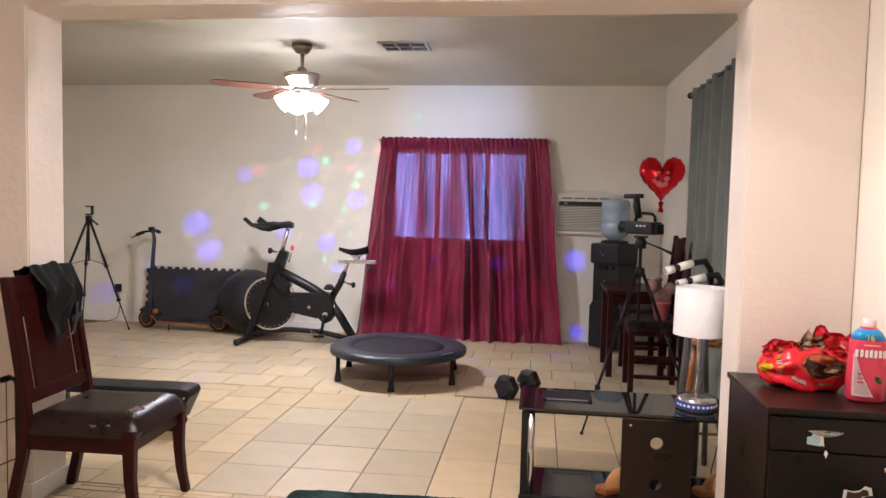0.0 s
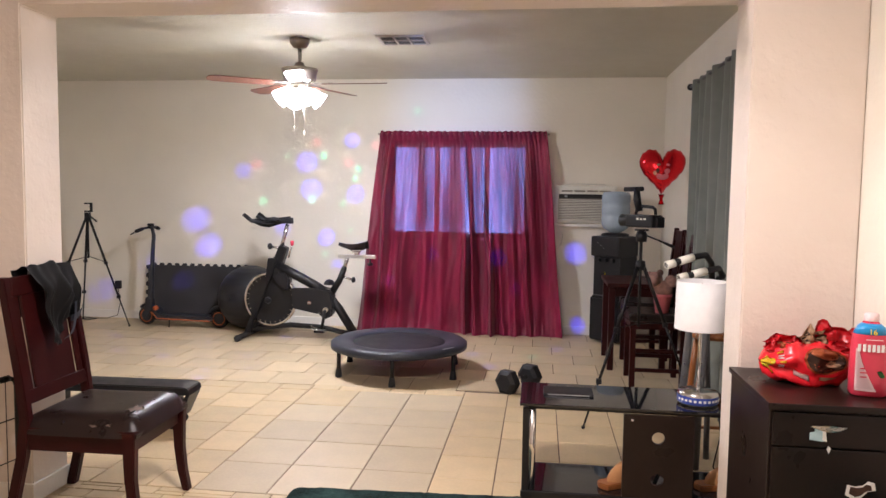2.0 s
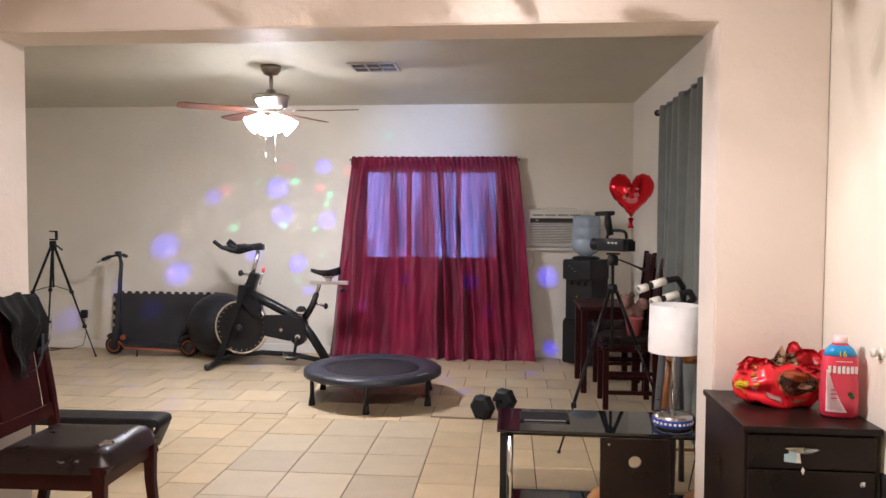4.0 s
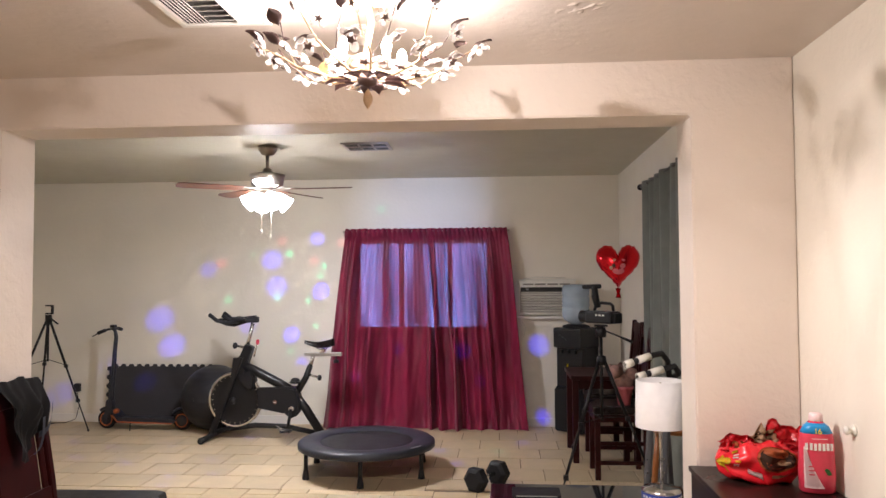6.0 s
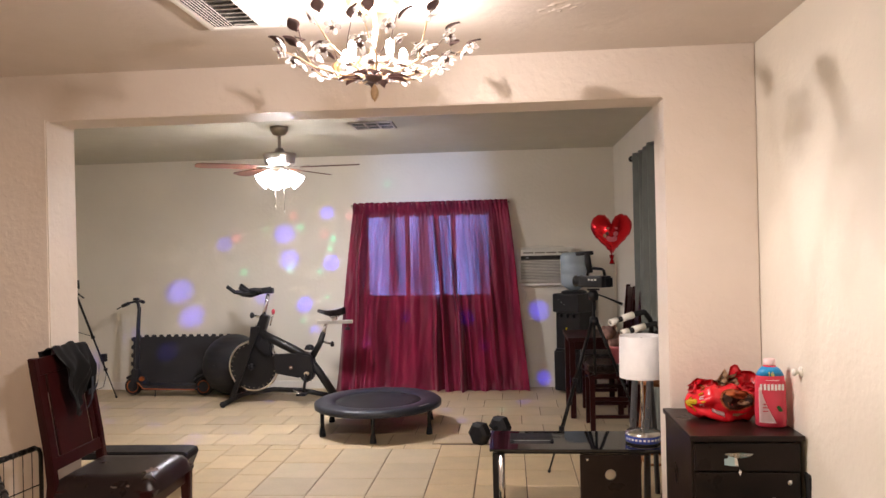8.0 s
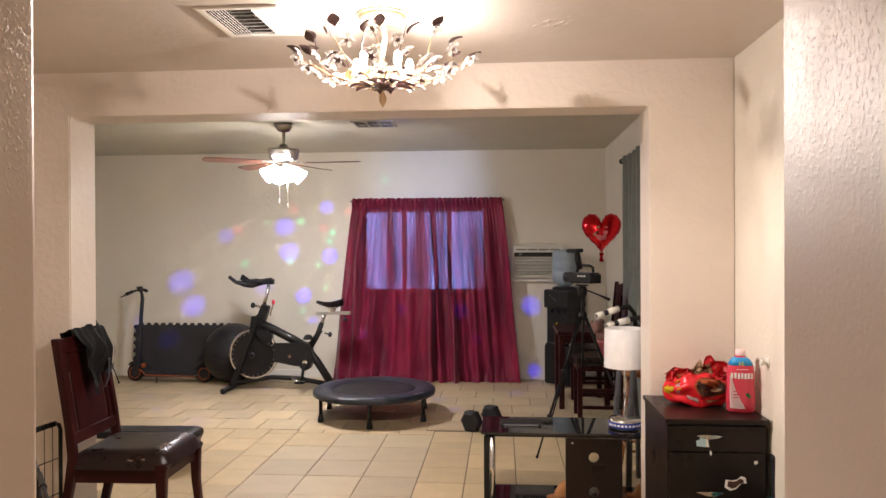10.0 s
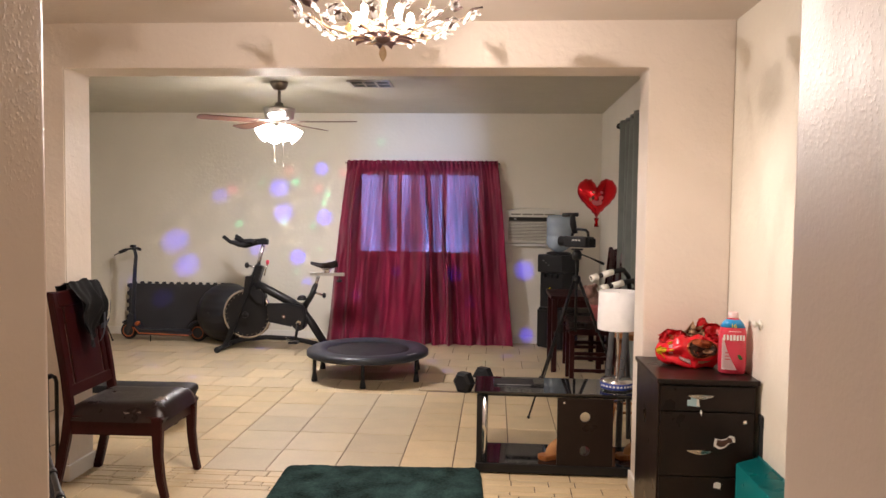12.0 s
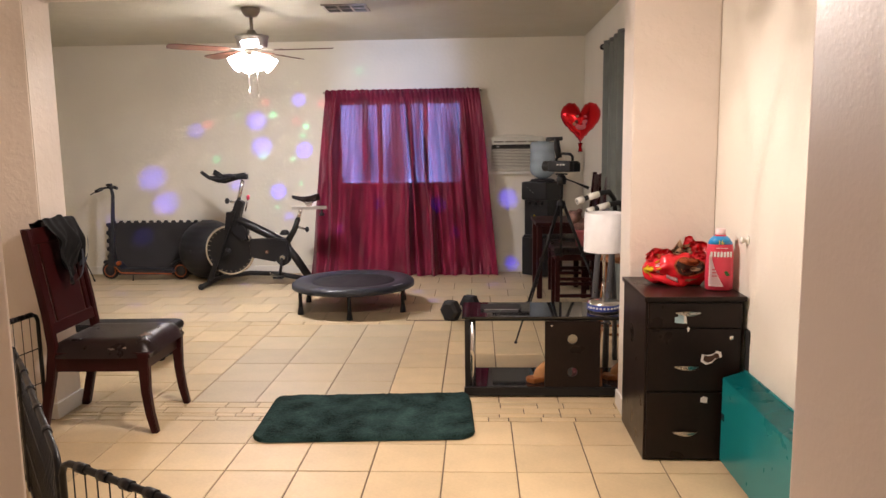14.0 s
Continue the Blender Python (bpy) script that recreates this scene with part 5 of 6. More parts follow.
pt = thing("plush_pot", 0.985, 5.93, 0.565, 0, "pink flower pot holding a brown plush toy on a chair", "flower pot")
part("pot", lathe([(0, 0), (0.05, 0), (0.068, 0.12), (0.074, 0.125), (0.074, 0.145), (0.064, 0.145), (0.05, 0.02), (0, 0.02)], n=20), PINKPOT, pt)
b2 = orb((0, 0, 0.18), 0.075, s=(1, 0.9, 0.9), seg=14, rings=10)
orb((-0.06, 0, 0.255), 0.06, b2, seg=12, rings=8)
orb((0.06, 0, 0.24), 0.05, b2, seg=12, rings=8)
orb((-0.1, 0.01, 0.29), 0.025, b2, seg=10, rings=6)
orb((-0.02, 0.01, 0.305), 0.025, b2, seg=10, rings=6)
part("plush", b2, PLUSH, pt)

DARKTUBE = mat("dark_grey_tube_paint", (0.09, 0.09, 0.095), 0.45, var=0.2)
gb = thing("folded_walker", 0.87, 4.12, 0, 0, "folded grey tube frame with black bent handles and white foam grips", "folded frame")
for x, y in ((-0.05, 0.0), (0.04, 0.02)):
    up = part("upright", sweep([(x - 0.015, y, 0.0), (x - 0.01, y, 0.4), (x + 0.02, y, 0.85), (x + 0.05, y, 1.0)], [0.02, 0.02, 0.018, 0.016]), DARKTUBE, gb)
    for k in range(5):
        part("height_button", rod((x - 0.008, y - 0.024, 0.3 + 0.07 * k), (x - 0.008, y - 0.018, 0.3 + 0.07 * k), 0.005, n=8), CHROME, up)
part("cross_brace", rod((-0.06, 0, 0.3), (0.03, 0.02, 0.3), 0.009), DARKTUBE, gb)
part("rear_leg", sweep([(0.05, 0.02, 0.85), (0.1, 0.14, 0.4), (0.12, 0.2, 0.0)], 0.016), DARKTUBE, gb)
for (x0, y0, z0), (x1, y1, z1), (x2, z2) in (((-0.21, -0.26, 1.115), (-0.07, -0.2, 1.155), (0.07, 1.0)), ((-0.15, -0.27, 1.055), (-0.01, -0.22, 1.09), (0.09, 1.02))):
    p, q = Vector((x0, y0, z0)), Vector((x1, y1, z1))
    hd = part("handle", sweep([p, q, (x1 + 0.07, y1 + 0.06, z1 + 0.008), (x1 + 0.12, -0.05, z1 - 0.04), (x2, 0.0, z2)], 0.0155), RUBBER, gb)
    part("grip", rod(p, p.lerp(q, 0.3), 0.02), WHITEPLASTIC, hd, "white foam grip")
    part("grip", rod(p.lerp(q, 0.5), p.lerp(q, 0.98), 0.02), WHITEPLASTIC, hd, "white foam grip")

ws = thing("wooden_stool", 1.06, 4.5, 0, 0, "orange-brown turned wooden bar stool", "stool")
part("seat", lathe([(0, 0.655), (0.15, 0.655), (0.165, 0.67), (0.16, 0.69), (0.12, 0.695), (0, 0.685)], n=28), ORANGEWOOD, ws)
for k in range(4):
    a = math.pi / 4 + math.pi / 2 * k
    x, y = math.cos(a), math.sin(a)
    zs = (0, 0.1, 0.2, 0.215, 0.23, 0.245, 0.26, 0.4, 0.655)
    part("leg", sweep([((0.19 - 0.1 * z) * x, (0.19 - 0.1 * z) * y, z) for z in zs], [0.012, 0.018, 0.02, 0.014, 0.02, 0.014, 0.02, 0.02, 0.015]), ORANGEWOOD, ws)
for k in range(4):
    a, b = math.pi / 4 + math.pi / 2 * k, math.pi / 4 + math.pi / 2 * (k + 1)
    part("stretcher", rod((0.175 * math.cos(a), 0.175 * math.sin(a), 0.16), (0.175 * math.cos(b), 0.175 * math.sin(b), 0.16), 0.009), ORANGEWOOD, ws)


# ---- television stand with lamp, boots ----
tv = thing("tv_stand", 0.44, 3.75, 0, 0, "black glass television stand with steel posts and a wood side panel", "tv stand")
part("glass_top", box(0.02, 0, 0.475, 0.98, 0.4, 0.012, 0.003), BLACKGLASS, tv)
part("top_frame", box(0.02, 0, 0.459, 0.9, 0.34, 0.018, 0.003), BLACKMETAL, tv)
part("base_shelf", box(0.02, 0, 0.055, 0.94, 0.37, 0.012, 0.003), BLACKGLASS, tv)
part("base_frame", box(0.02, -0.185, 0.035, 0.96, 0.03, 0.05, 0.004), BLACKMETAL, tv)
part("base_frame", box(0.02, 0.185, 0.035, 0.96, 0.03, 0.05, 0.004), BLACKMETAL, tv)
for y in (-0.165, 0.165):
    part("flat_post", box(-0.44, y, 0.25, 0.03, 0.03, 0.41, 0.003), BLACKMETAL, tv)
    part("chrome_post", rod((-0.41, y - 0.006, 0.06), (-0.41, y - 0.006, 0.45), 0.018), CHROME, tv)
b2 = bmesh.new()
n = 32
for zc, zlo, zhi in ((0.345, 0.25, 0.45), (0.15, 0.004, 0.25)):
    hx, r = 0.165, 0.029
    rows = []
    for y in (-0.19, -0.172):
        hole = [b2.verts.new((hx + r * math.cos(2 * math.pi * i / n), y, zc + r * math.sin(2 * math.pi * i / n))) for i in range(n)]
        rim = []
        for i in range(n):
            ca, sa = math.cos(2 * math.pi * i / n), math.sin(2 * math.pi * i / n)
            k = min(0.158 / max(abs(ca), 1e-6), ((zhi - zc) if sa > 0 else (zc - zlo)) / max(abs(sa), 1e-6))
            rim.append(b2.verts.new((hx + ca * k, y, zc + sa * k)))
        for cx, cz in ((hx - 0.158, zlo), (hx + 0.158, zlo), (hx - 0.158, zhi), (hx + 0.158, zhi)):
            min(rim, key=lambda v: (v.co.x - cx) ** 2 + (v.co.z - cz) ** 2).co = (cx, y, cz)
        rows.append((hole, rim))
    (h0, r0), (h1, r1) = rows
    for i in range(n):
        j = (i + 1) % n
        b2.faces.new((h0[i], r0[i], r0[j], h0[j]))
        b2.faces.new((h1[j], r1[j], r1[i], h1[i]))
        b2.faces.new((h0[j], h1[j], h1[i], h0[i]))
        b2.faces.new((r0[i], r1[i], r1[j], r0[j]))
part("side_panel", b2, BLACKWOOD, tv, "black wood panel with a cable hole")
part("screw_cap", lathe([(0, 0), (0.007, 0), (0.006, 0.003), (0, 0.003)], turn=(90, 0, 0), at=(0.045, -0.19, 0.425), n=10), CHROME, tv)
part("rubber_buffer", rod((0.16, -0.1, 0.061), (0.16, -0.1, 0.075), 0.02), BLACKPLASTIC, tv)

br = thing("disc_player", 0.2, 3.78, 0.481, 0, "slim black disc player lying on the glass stand", "disc player")
part("case", box(0, 0, 0.006, 0.24, 0.14, 0.012, 0.003), BLACKPLASTIC, br)
part("front_strip", box(0, -0.0705, 0.006, 0.2, 0.002, 0.005), GREYPLASTIC, br)

lp = thing("table_lamp", 0.80, 3.70, 0.481, 0, "table lamp with white drum shade and chrome post", "table lamp")
part("base", lathe([(0, 0), (0.09, 0), (0.093, 0.01), (0.093, 0.05), (0.088, 0.062), (0.04, 0.068), (0.012, 0.075), (0, 0.075)], n=32), CHROME, lp)
lb = part("base_label", lathe([(0.0935, 0.012), (0.0945, 0.014), (0.0945, 0.044), (0.0935, 0.046)], n=32), LABELBLUE, lp, "blue printed label band")
for k in range(12):
    a = math.radians(200 + 13 * k)
    part("print_bar", box(0.0952 * math.cos(a), 0.0952 * math.sin(a), 0.03, 0.012, 0.0015, 0.011, turn=(0, 0, math.degrees(a) + 90)), WHITEPRINT, lb)
part("post", rod((0, 0, 0.07), (0, 0, 0.52), 0.009), CHROME, lp)
part("pull_chain", rod((-0.02, -0.02, 0.32), (-0.022, -0.02, 0.4), 0.002, n=6), CHROME, lp)
part("shade", lathe([(0.118, 0.355), (0.114, 0.58), (0.111, 0.58), (0.115, 0.355)], n=40), SHADECLOTH, lp)
part("harp", sweep([(0, 0, 0.43), (0.05, 0, 0.47), (0.05, 0, 0.53), (0, 0, 0.57)], 0.002, n=6), CHROME, lp)
part("cord", sweep([(0.05, 0.08, 0.01), (0.12, 0.13, 0.0), (0.15, 0.16, -0.2), (0.12, 0.16, -0.36), (0.2, 0.16, -0.47)], 0.003, n=6), BLACKPLASTIC, lp)


def boot(x, y, rz, label):
    c = thing("work_boot", x, y, 0.061, rz, label, "boot", "pair of work boots")
    part("sole", slab([(-0.14, -0.045), (0.1, -0.04), (0.14, 0), (0.1, 0.045), (-0.14, 0.04), (-0.16, 0)], 0, 0.028, axis="z", bev=0.005), ORANGEWOOD, c)

    def f(u, v):
        a = 2 * math.pi * u
        z = 0.028 + 0.27 * v
        k = math.sqrt(max(0.0, 1 - (v / 0.3) ** 2))
        fx = 0.05 + 0.085 * k if math.cos(a) < 0 else 0.05
        r = 0.042 + 0.004 * math.cos(6 * v)
        return (0.055 + fx * math.cos(a) - (0.02 * k if math.cos(a) < 0 else 0) - 0.01 * k, r * math.sin(a), z)
    b = sheet(f, 24, 12)
    part("upper", b, SUEDE, c)
    for i in range(4):
        part("lace", rod((0.0 - 0.01 * i + 0.02, -0.03, 0.21 - 0.03 * i), (0.0 - 0.01 * i + 0.02, 0.03, 0.215 - 0.03 * i), 0.003, n=5), ORANGEWOOD, c)
    part("collar", sweep([(0.055 + 0.052 * math.cos(a), 0.044 * math.sin(a), 0.298) for a in [2 * math.pi * i / 14 for i in range(14)]], 0.007, n=6, closed=True), SUEDE, c)


boot(0.487, 3.72, 30, "tan nubuck work boot on the lower glass shelf")
boot(0.96, 3.74, 8, "tan nubuck work boot behind the side panel")


# ---- black cabinet and what stands on it ----
cb = thing("drawer_cabinet", 1.035, 2.94, 0, 0, "black laminate cabinet with three drawers and stickers", "cabinet")
part("carcass", box(0, 0.01, 0.375, 0.43, 0.5, 0.75, 0.004), BLACKWOOD, cb)
part("top_panel", box(0, 0, 0.763, 0.45, 0.53, 0.022, 0.004), BLACKWOOD, cb)
zs = ((0.63, 0.742), (0.335, 0.624), (0.02, 0.329))
for z0, z1 in zs:
    dr = part("drawer_front", box(0.0, -0.247, (z0 + z1) / 2, 0.412, 0.016, z1 - z0, 0.003), BLACKWOOD, cb)
    zz = 0.70 if z1 > 0.7 else 0.45 if z1 > 0.5 else 0.14
    b2 = sheet(lambda u, v: (-0.03 - 0.058 + 0.116 * u, -0.258 - 0.022 * math.sin(math.pi * u), zz + (v - 0.5) * 0.018 * (0.25 + math.sin(math.pi * u))), 14, 3, thick=0.004)
    part("handle", b2, CHROME, dr, "curved chrome pull handle")
part("lock", lathe([(0, 0), (0.011, 0), (0.01, 0.006), (0, 0.007)], turn=(90, 0, 0), at=(0.165, -0.255, 0.585), n=14), CHROME, cb)
part("sticker", slab([(-0.09, 0.655), (-0.045, 0.65), (-0.04, 0.672), (-0.06, 0.70), (-0.075, 0.70), (-0.075, 0.682), (-0.09, 0.68)], -0.2575, -0.2565), PALEBLUE, cb, "torn pale blue sticker")
part("sticker", slab([(-0.035, 0.65), (-0.05, 0.655), (-0.05, 0.7), (-0.042, 0.7)], -0.258, -0.257), WHITEPRINT, cb, "torn white sticker")
part("sticker", slab([(-0.035, 0.625), (-0.028, 0.61), (-0.022, 0.628), (-0.03, 0.638)], -0.258, -0.257), WHITEPRINT, cb, "small white sticker")
outl = [(0.03, 0.475), (0.055, 0.46), (0.08, 0.468), (0.1, 0.49), (0.125, 0.495), (0.12, 0.52), (0.1, 0.525), (0.085, 0.51), (0.06, 0.505), (0.035, 0.51)]
part("sticker", slab(outl, -0.2575, -0.2565), WHITEPRINT, cb, "white outlined sticker")
part("sticker_print", slab([(0.077 + (u - 0.077) * 0.75, 0.492 + (w - 0.492) * 0.68) for u, w in outl], -0.2582, -0.2576), BROWNPRINT, cb)
part("sticker", slab([(0.035, 0.285), (0.065, 0.28), (0.068, 0.305), (0.05, 0.312), (0.036, 0.305)], -0.2575, -0.2565), WHITEPRINT, cb, "small white sticker")

bg = thing("folded_bag", 1.225, 2.80, 0.0, 0, "black bag squeezed between cabinet and wall", "bag")
part("bag_body", slab([(0.035, 0.0), (0.042, 0.3), (0.042, 0.55), (0.037, 0.62), (0.062, 0.63), (0.07, 0.55), (0.07, 0.0)], -0.15, -0.09, bev=0.004), BLACKCLOTH, bg)


def food_bag():
    c = thing("snack_bag", 1.045, 3.0, 0.775, -4, "opened crumpled red pet food bag on the cabinet", "bag")
    rng = random.Random(11)

    def f(u, v, pu=1.0):
        a = 2 * math.pi * u
        h = math.sin(math.pi * min(1, v * 1.02)) ** 0.55
        x = -0.175 + 0.33 * v
        n1 = noise.noise(Vector((math.cos(a) * 2.2, math.sin(a) * 2.2, v * 5))) * 0.028
        n2 = noise.noise(Vector((math.cos(a) * 6, math.sin(a) * 6, v * 13))) * 0.009
        ry, rz = 0.085 * h + 0.012, 0.082 * h + 0.006
        y = (ry + n1 + n2) * math.cos(a)
        z = (rz + n1 + n2) * math.sin(a)
        return (x, y, max(0.0, z + 0.07))
    b = sheet(f, 40, 34)
    part("bag_film", b, REDFILM, c)
    def on(u, v, lift):
        p = Vector(f(u, v))
        return (p.x, p.y - lift, p.z + lift * (0.8 if u < 0.45 else 0.0))

    def disc_print(name, u0, v0, du, dv, lift, m):
        def g(u, v):
            w = math.sqrt(max(0.0, 1 - (2 * v - 1) ** 2))
            return on(u0 + du * (u - 0.5) * w, v0 + dv * (v - 0.5), lift)
        part(name, sheet(g, 12, 14, thick=0.0008), m, c)

    part("yellow_corner", sheet(lambda u, v: on(0.40 + 0.2 * u + 0.02 * math.sin(9 * v), 0.0 + (0.10 + 0.03 * math.sin(7 * u)) * v, 0.003), 12, 8, thick=0.0008), YELLOWPRINT, c)
    disc_print("print_ring", 0.445, 0.63, 0.19, 0.47, 0.003, ORANGEPRINT)
    disc_print("print_oval", 0.447, 0.63, 0.165, 0.42, 0.0045, BROWNPRINT)
    disc_print("print_food", 0.405, 0.62, 0.075, 0.30, 0.006, ORANGEPRINT)
    disc_print("print_food", 0.47, 0.70, 0.045, 0.16, 0.006, BEIGEPRINT)
    for k in range(6):
        part("print_bar", sheet(lambda u, v: on(0.375 + 0.028 * k + 0.016 * u, 0.15 + 0.012 * (k % 2) + 0.055 * v, 0.003), 3, 6, thick=0.0008), WHITEPRINT if k % 3 else YELLOWPRINT, c)
    part("print_bar", sheet(lambda u, v: on(0.53 + 0.03 * u + 0.03 * v, 0.30 + 0.16 * v, 0.003), 3, 8, thick=0.0008), PINKWHITE, c)
    part("print_bar", sheet(lambda u, v: on(0.565 + 0.02 * u, 0.56 + 0.18 * v, 0.003), 3, 8, thick=0.0008), BEIGEPRINT, c)
    # torn open mouth above: crumpled film standing up from the tear
    flaps = ((-0.165, 0.14, -0.04, 0.115, 0.17, 0.0, REDFILM, "torn_flap"), (-0.06, 0.11, -0.05, 0.12, 0.145, 1.3, REDFILM, "torn_flap"),
             (0.0, 0.13, -0.04, 0.12, 0.16, 2.1, REDFILM, "torn_flap"), (0.02, 0.16, 0.0, 0.125, 0.225, 3.7, REDFILM, "torn_flap"),
             (-0.115, 0.06, -0.055, 0.128, 0.145, 5.2, ORANGEPRINT, "inner_film"))

    def crumple(x0, w, y0, z0, z1, ph):
        def g(u, v):
            q = Vector((u * 2.6 + ph, v * 2.2, ph))
            a, b2, d = noise.noise(q), noise.noise(q * 1.9 + Vector((3, 1, 0))), noise.noise(q * 3.7)
            rag = 0.025 * noise.noise(Vector((u * 5 + ph, 0.4, 2))) * v
            return (x0 + w * u + 0.03 * a * v + 0.008 * d, y0 + 0.035 * v + 0.05 * b2 * (0.3 + v) + 0.01 * d, z0 + (z1 - z0) * v * (0.75 + 0.5 * a) + rag)
        return g
    for x0, w, y0, z0, z1, ph, m, nm in flaps:
        part(nm, sheet(crumple(x0, w, y0, z0, z1, ph), 16, 10, thick=0.0012), m, c)
    cr = crumple(-0.035, 0.09, -0.02, 0.145, 0.225, 6.6)
    part("spotted_film", sheet(cr, 16, 14, thick=0.0015), BEIGEPRINT, c, "beige crumpled film with dark spots")
    rs = random.Random(4)
    for k in range(9):
        u0, v0, du, dv = rs.uniform(0.05, 0.8), rs.uniform(0.1, 0.85), rs.uniform(0.06, 0.16), rs.uniform(0.07, 0.16)
        part("film_spot", sheet(lambda u, v: (lambda p: (p[0], p[1] - 0.0025, p[2]))(cr(u0 + du * u + 0.1 * v * math.sin(k), v0 + dv * v)), 4, 4, thick=0.001), BROWNPRINT, c)


food_bag()


def bottle():
    c = thing("cleaner_bottle", 1.185, 2.845, 0.775, -6, "red and pink plastic cleaner bottle with blue shoulder label", "bottle")
    c.scale = (1.05, 1.05, 1.05)
    secs = [(0.0, 0.052, 0.034), (0.006, 0.058, 0.04), (0.06, 0.06, 0.042), (0.13, 0.057, 0.04), (0.18, 0.056, 0.039), (0.205, 0.052, 0.036), (0.228, 0.04, 0.03), (0.24, 0.026, 0.024), (0.246, 0.021, 0.021)]

    def shell(s0, s1, grow=0.0, n=28):
        b = bmesh.new()
        rows = []
        for z, a, d in secs:
            if z < s0 - 1e-6 or z > s1 + 1e-6:
                continue
            rows.append([b.verts.new(((a + grow) * math.copysign(abs(math.cos(q)) ** 0.8, math.cos(q)), (d + grow) * math.copysign(abs(math.sin(q)) ** 0.8, math.sin(q)), z)) for q in [2 * math.pi * i / n for i in range(n)]])
        for A, B in zip(rows, rows[1:]):
            for i in range(n):
                b.faces.new((A[i], A[(i + 1) % n], B[(i + 1) % n], B[i])).smooth = True
        b.faces.new(rows[0][::-1])
        b.faces.new(rows[-1])
        return b
    part("bottle_body", shell(0, 0.246), REDBOTTLE, c)
    part("shoulder_label", shell(0.205, 0.24, 0.0006), BLUEPRINT, c)
    part("cap", lathe([(0, 0.246), (0.022, 0.246), (0.023, 0.25), (0.022, 0.268), (0.018, 0.272), (0, 0.272)], n=20), PINKWHITE, c)
    fy = lambda x, z: -0.0425 * (1 - min(0.98, abs(x) / 0.06) ** 2.5) ** 0.4 - 0.0012
    part("white_swoosh", sheet(lambda u, v: (lambda z: (lambda x: (x, fy(x, z), z))(-0.05 + v * (0.008 + 0.055 * (1 - u) ** 1.5)))(0.02 + 0.14 * u), 14, 6, thick=0.0006), PINKWHITE, c)
    part("leaf_print", sheet(lambda u, v: (0.012 + 0.024 * u, -0.0437, 0.085 - 0.014 * u + (v - 0.5) * 0.022 * math.sin(math.pi * u)), 6, 4, thick=0.0006), GREENPRINT, c)
    for k in range(7):
        part("name_bar", box(-0.042 + 0.0135 * k, fy(-0.042 + 0.0135 * k, 0.16) - 0.0008, 0.162 + 0.001 * (k % 2), 0.009, 0.0012, 0.024), WHITEPRINT, c)
    for k in range(3):
        part("print_bar", box(-0.028, fy(-0.028, 0.1) - 0.0014, 0.095 - 0.014 * k, 0.02, 0.0008, 0.004), REDBOTTLE, c)
    part("print_bar", box(0.0, -0.0435, 0.19, 0.05, 0.0008, 0.002), WHITEPRINT, c)
    fc = bpy.data.curves.new("number_print", "FONT")
    fc.body, fc.size, fc.align_x, fc.extrude = "16", 0.026, "CENTER", 0.0006
    fc.materials.append(YELLOWPRINT)
    tx = new("number_print", fc)
    tx.parent = c
    tx.matrix_basis = pose(-0.004, -0.0395, 0.206, 80, 0, 0)


bottle()

# ---- teal bin leaning by the side wall ----
tb = thing("teal_bin", 1.213, 2.252, 0, 0, "shallow teal plastic bin on its side with its bottom outward", "storage bin")
part("bin_floor", slab([(-0.38, 0.03), (0.385, 0.03), (0.385, 0.415), (-0.38, 0.415)], -0.062, -0.056, axis="x", bev=0.002), TEAL, tb)
for z0, z1 in ((0.008, 0.03), (0.438, 0.416)):
    w = sheet(lambda u, v: (0.045 - 0.105 * u, (-0.41 + 0.82 * v) * (1 - 0.065 * u), z0 + (z1 - z0) * u), 2, 8, thick=0.004)
    part("side_wall", w, TEAL, tb)
for sg in (-1, 1):
    part("end_wall", sheet(lambda u, v: (0.045 - 0.105 * u, sg * (0.41 - 0.027 * u), 0.01 + 0.022 * u + (0.426 - 0.044 * u) * v), 2, 8, thick=0.004), TEAL, tb)
part("rim", sweep([(0.045, -0.412, 0.008), (0.045, 0.412, 0.008), (0.045, 0.412, 0.438), (0.045, -0.412, 0.438)], 0.006, n=6, closed=True), TEAL, tb)
# dark plate on the face stands for the shade inside the handle opening
part("handle_hole", box(-0.0635, 0.36, 0.24, 0.003, 0.03, 0.03, 0.001), BLACKPLASTIC, tb, "dark handle opening")


# ---- plush rug ----
def rug():
    c = thing("plush_rug", -0.535, 3.22, 0.004, 3, "dark green plush bath rug lying across the tile threshold", "rug")
    rng = random.Random(8)

    def f(u, v):
        uu, vv = 2 * u - 1, 2 * v - 1
        x, y = 0.568 * uu, 0.33 * vv
        cx, cy = max(0, abs(x) - 0.468), max(0, abs(y) - 0.235)
        r = math.hypot(cx, cy)
        if cx > 0 and cy > 0 and r > 0.095:
            k = 0.095 / r
            x = math.copysign(0.468 + cx * k, x)
            y = math.copysign(0.235 + cy * k, y)
        e = min(1, min(0.568 - abs(0.568 * uu), 0.33 - abs(0.33 * vv)) / 0.03)
        h = 0.026 * math.sqrt(max(0, 1 - (1 - e) ** 2))
        nz = noise.noise(Vector((x * 9, y * 9, 0))) * 0.006 + noise.noise(Vector((x * 60, y * 60, 3))) * 0.004 + noise.noise(Vector((x * 140, y * 140, 3))) * 0.003
        return (x, y, max(0.0, h + nz * e))
    part("rug_body", sheet(f, 150, 90), RUGPILE, c)


rug()


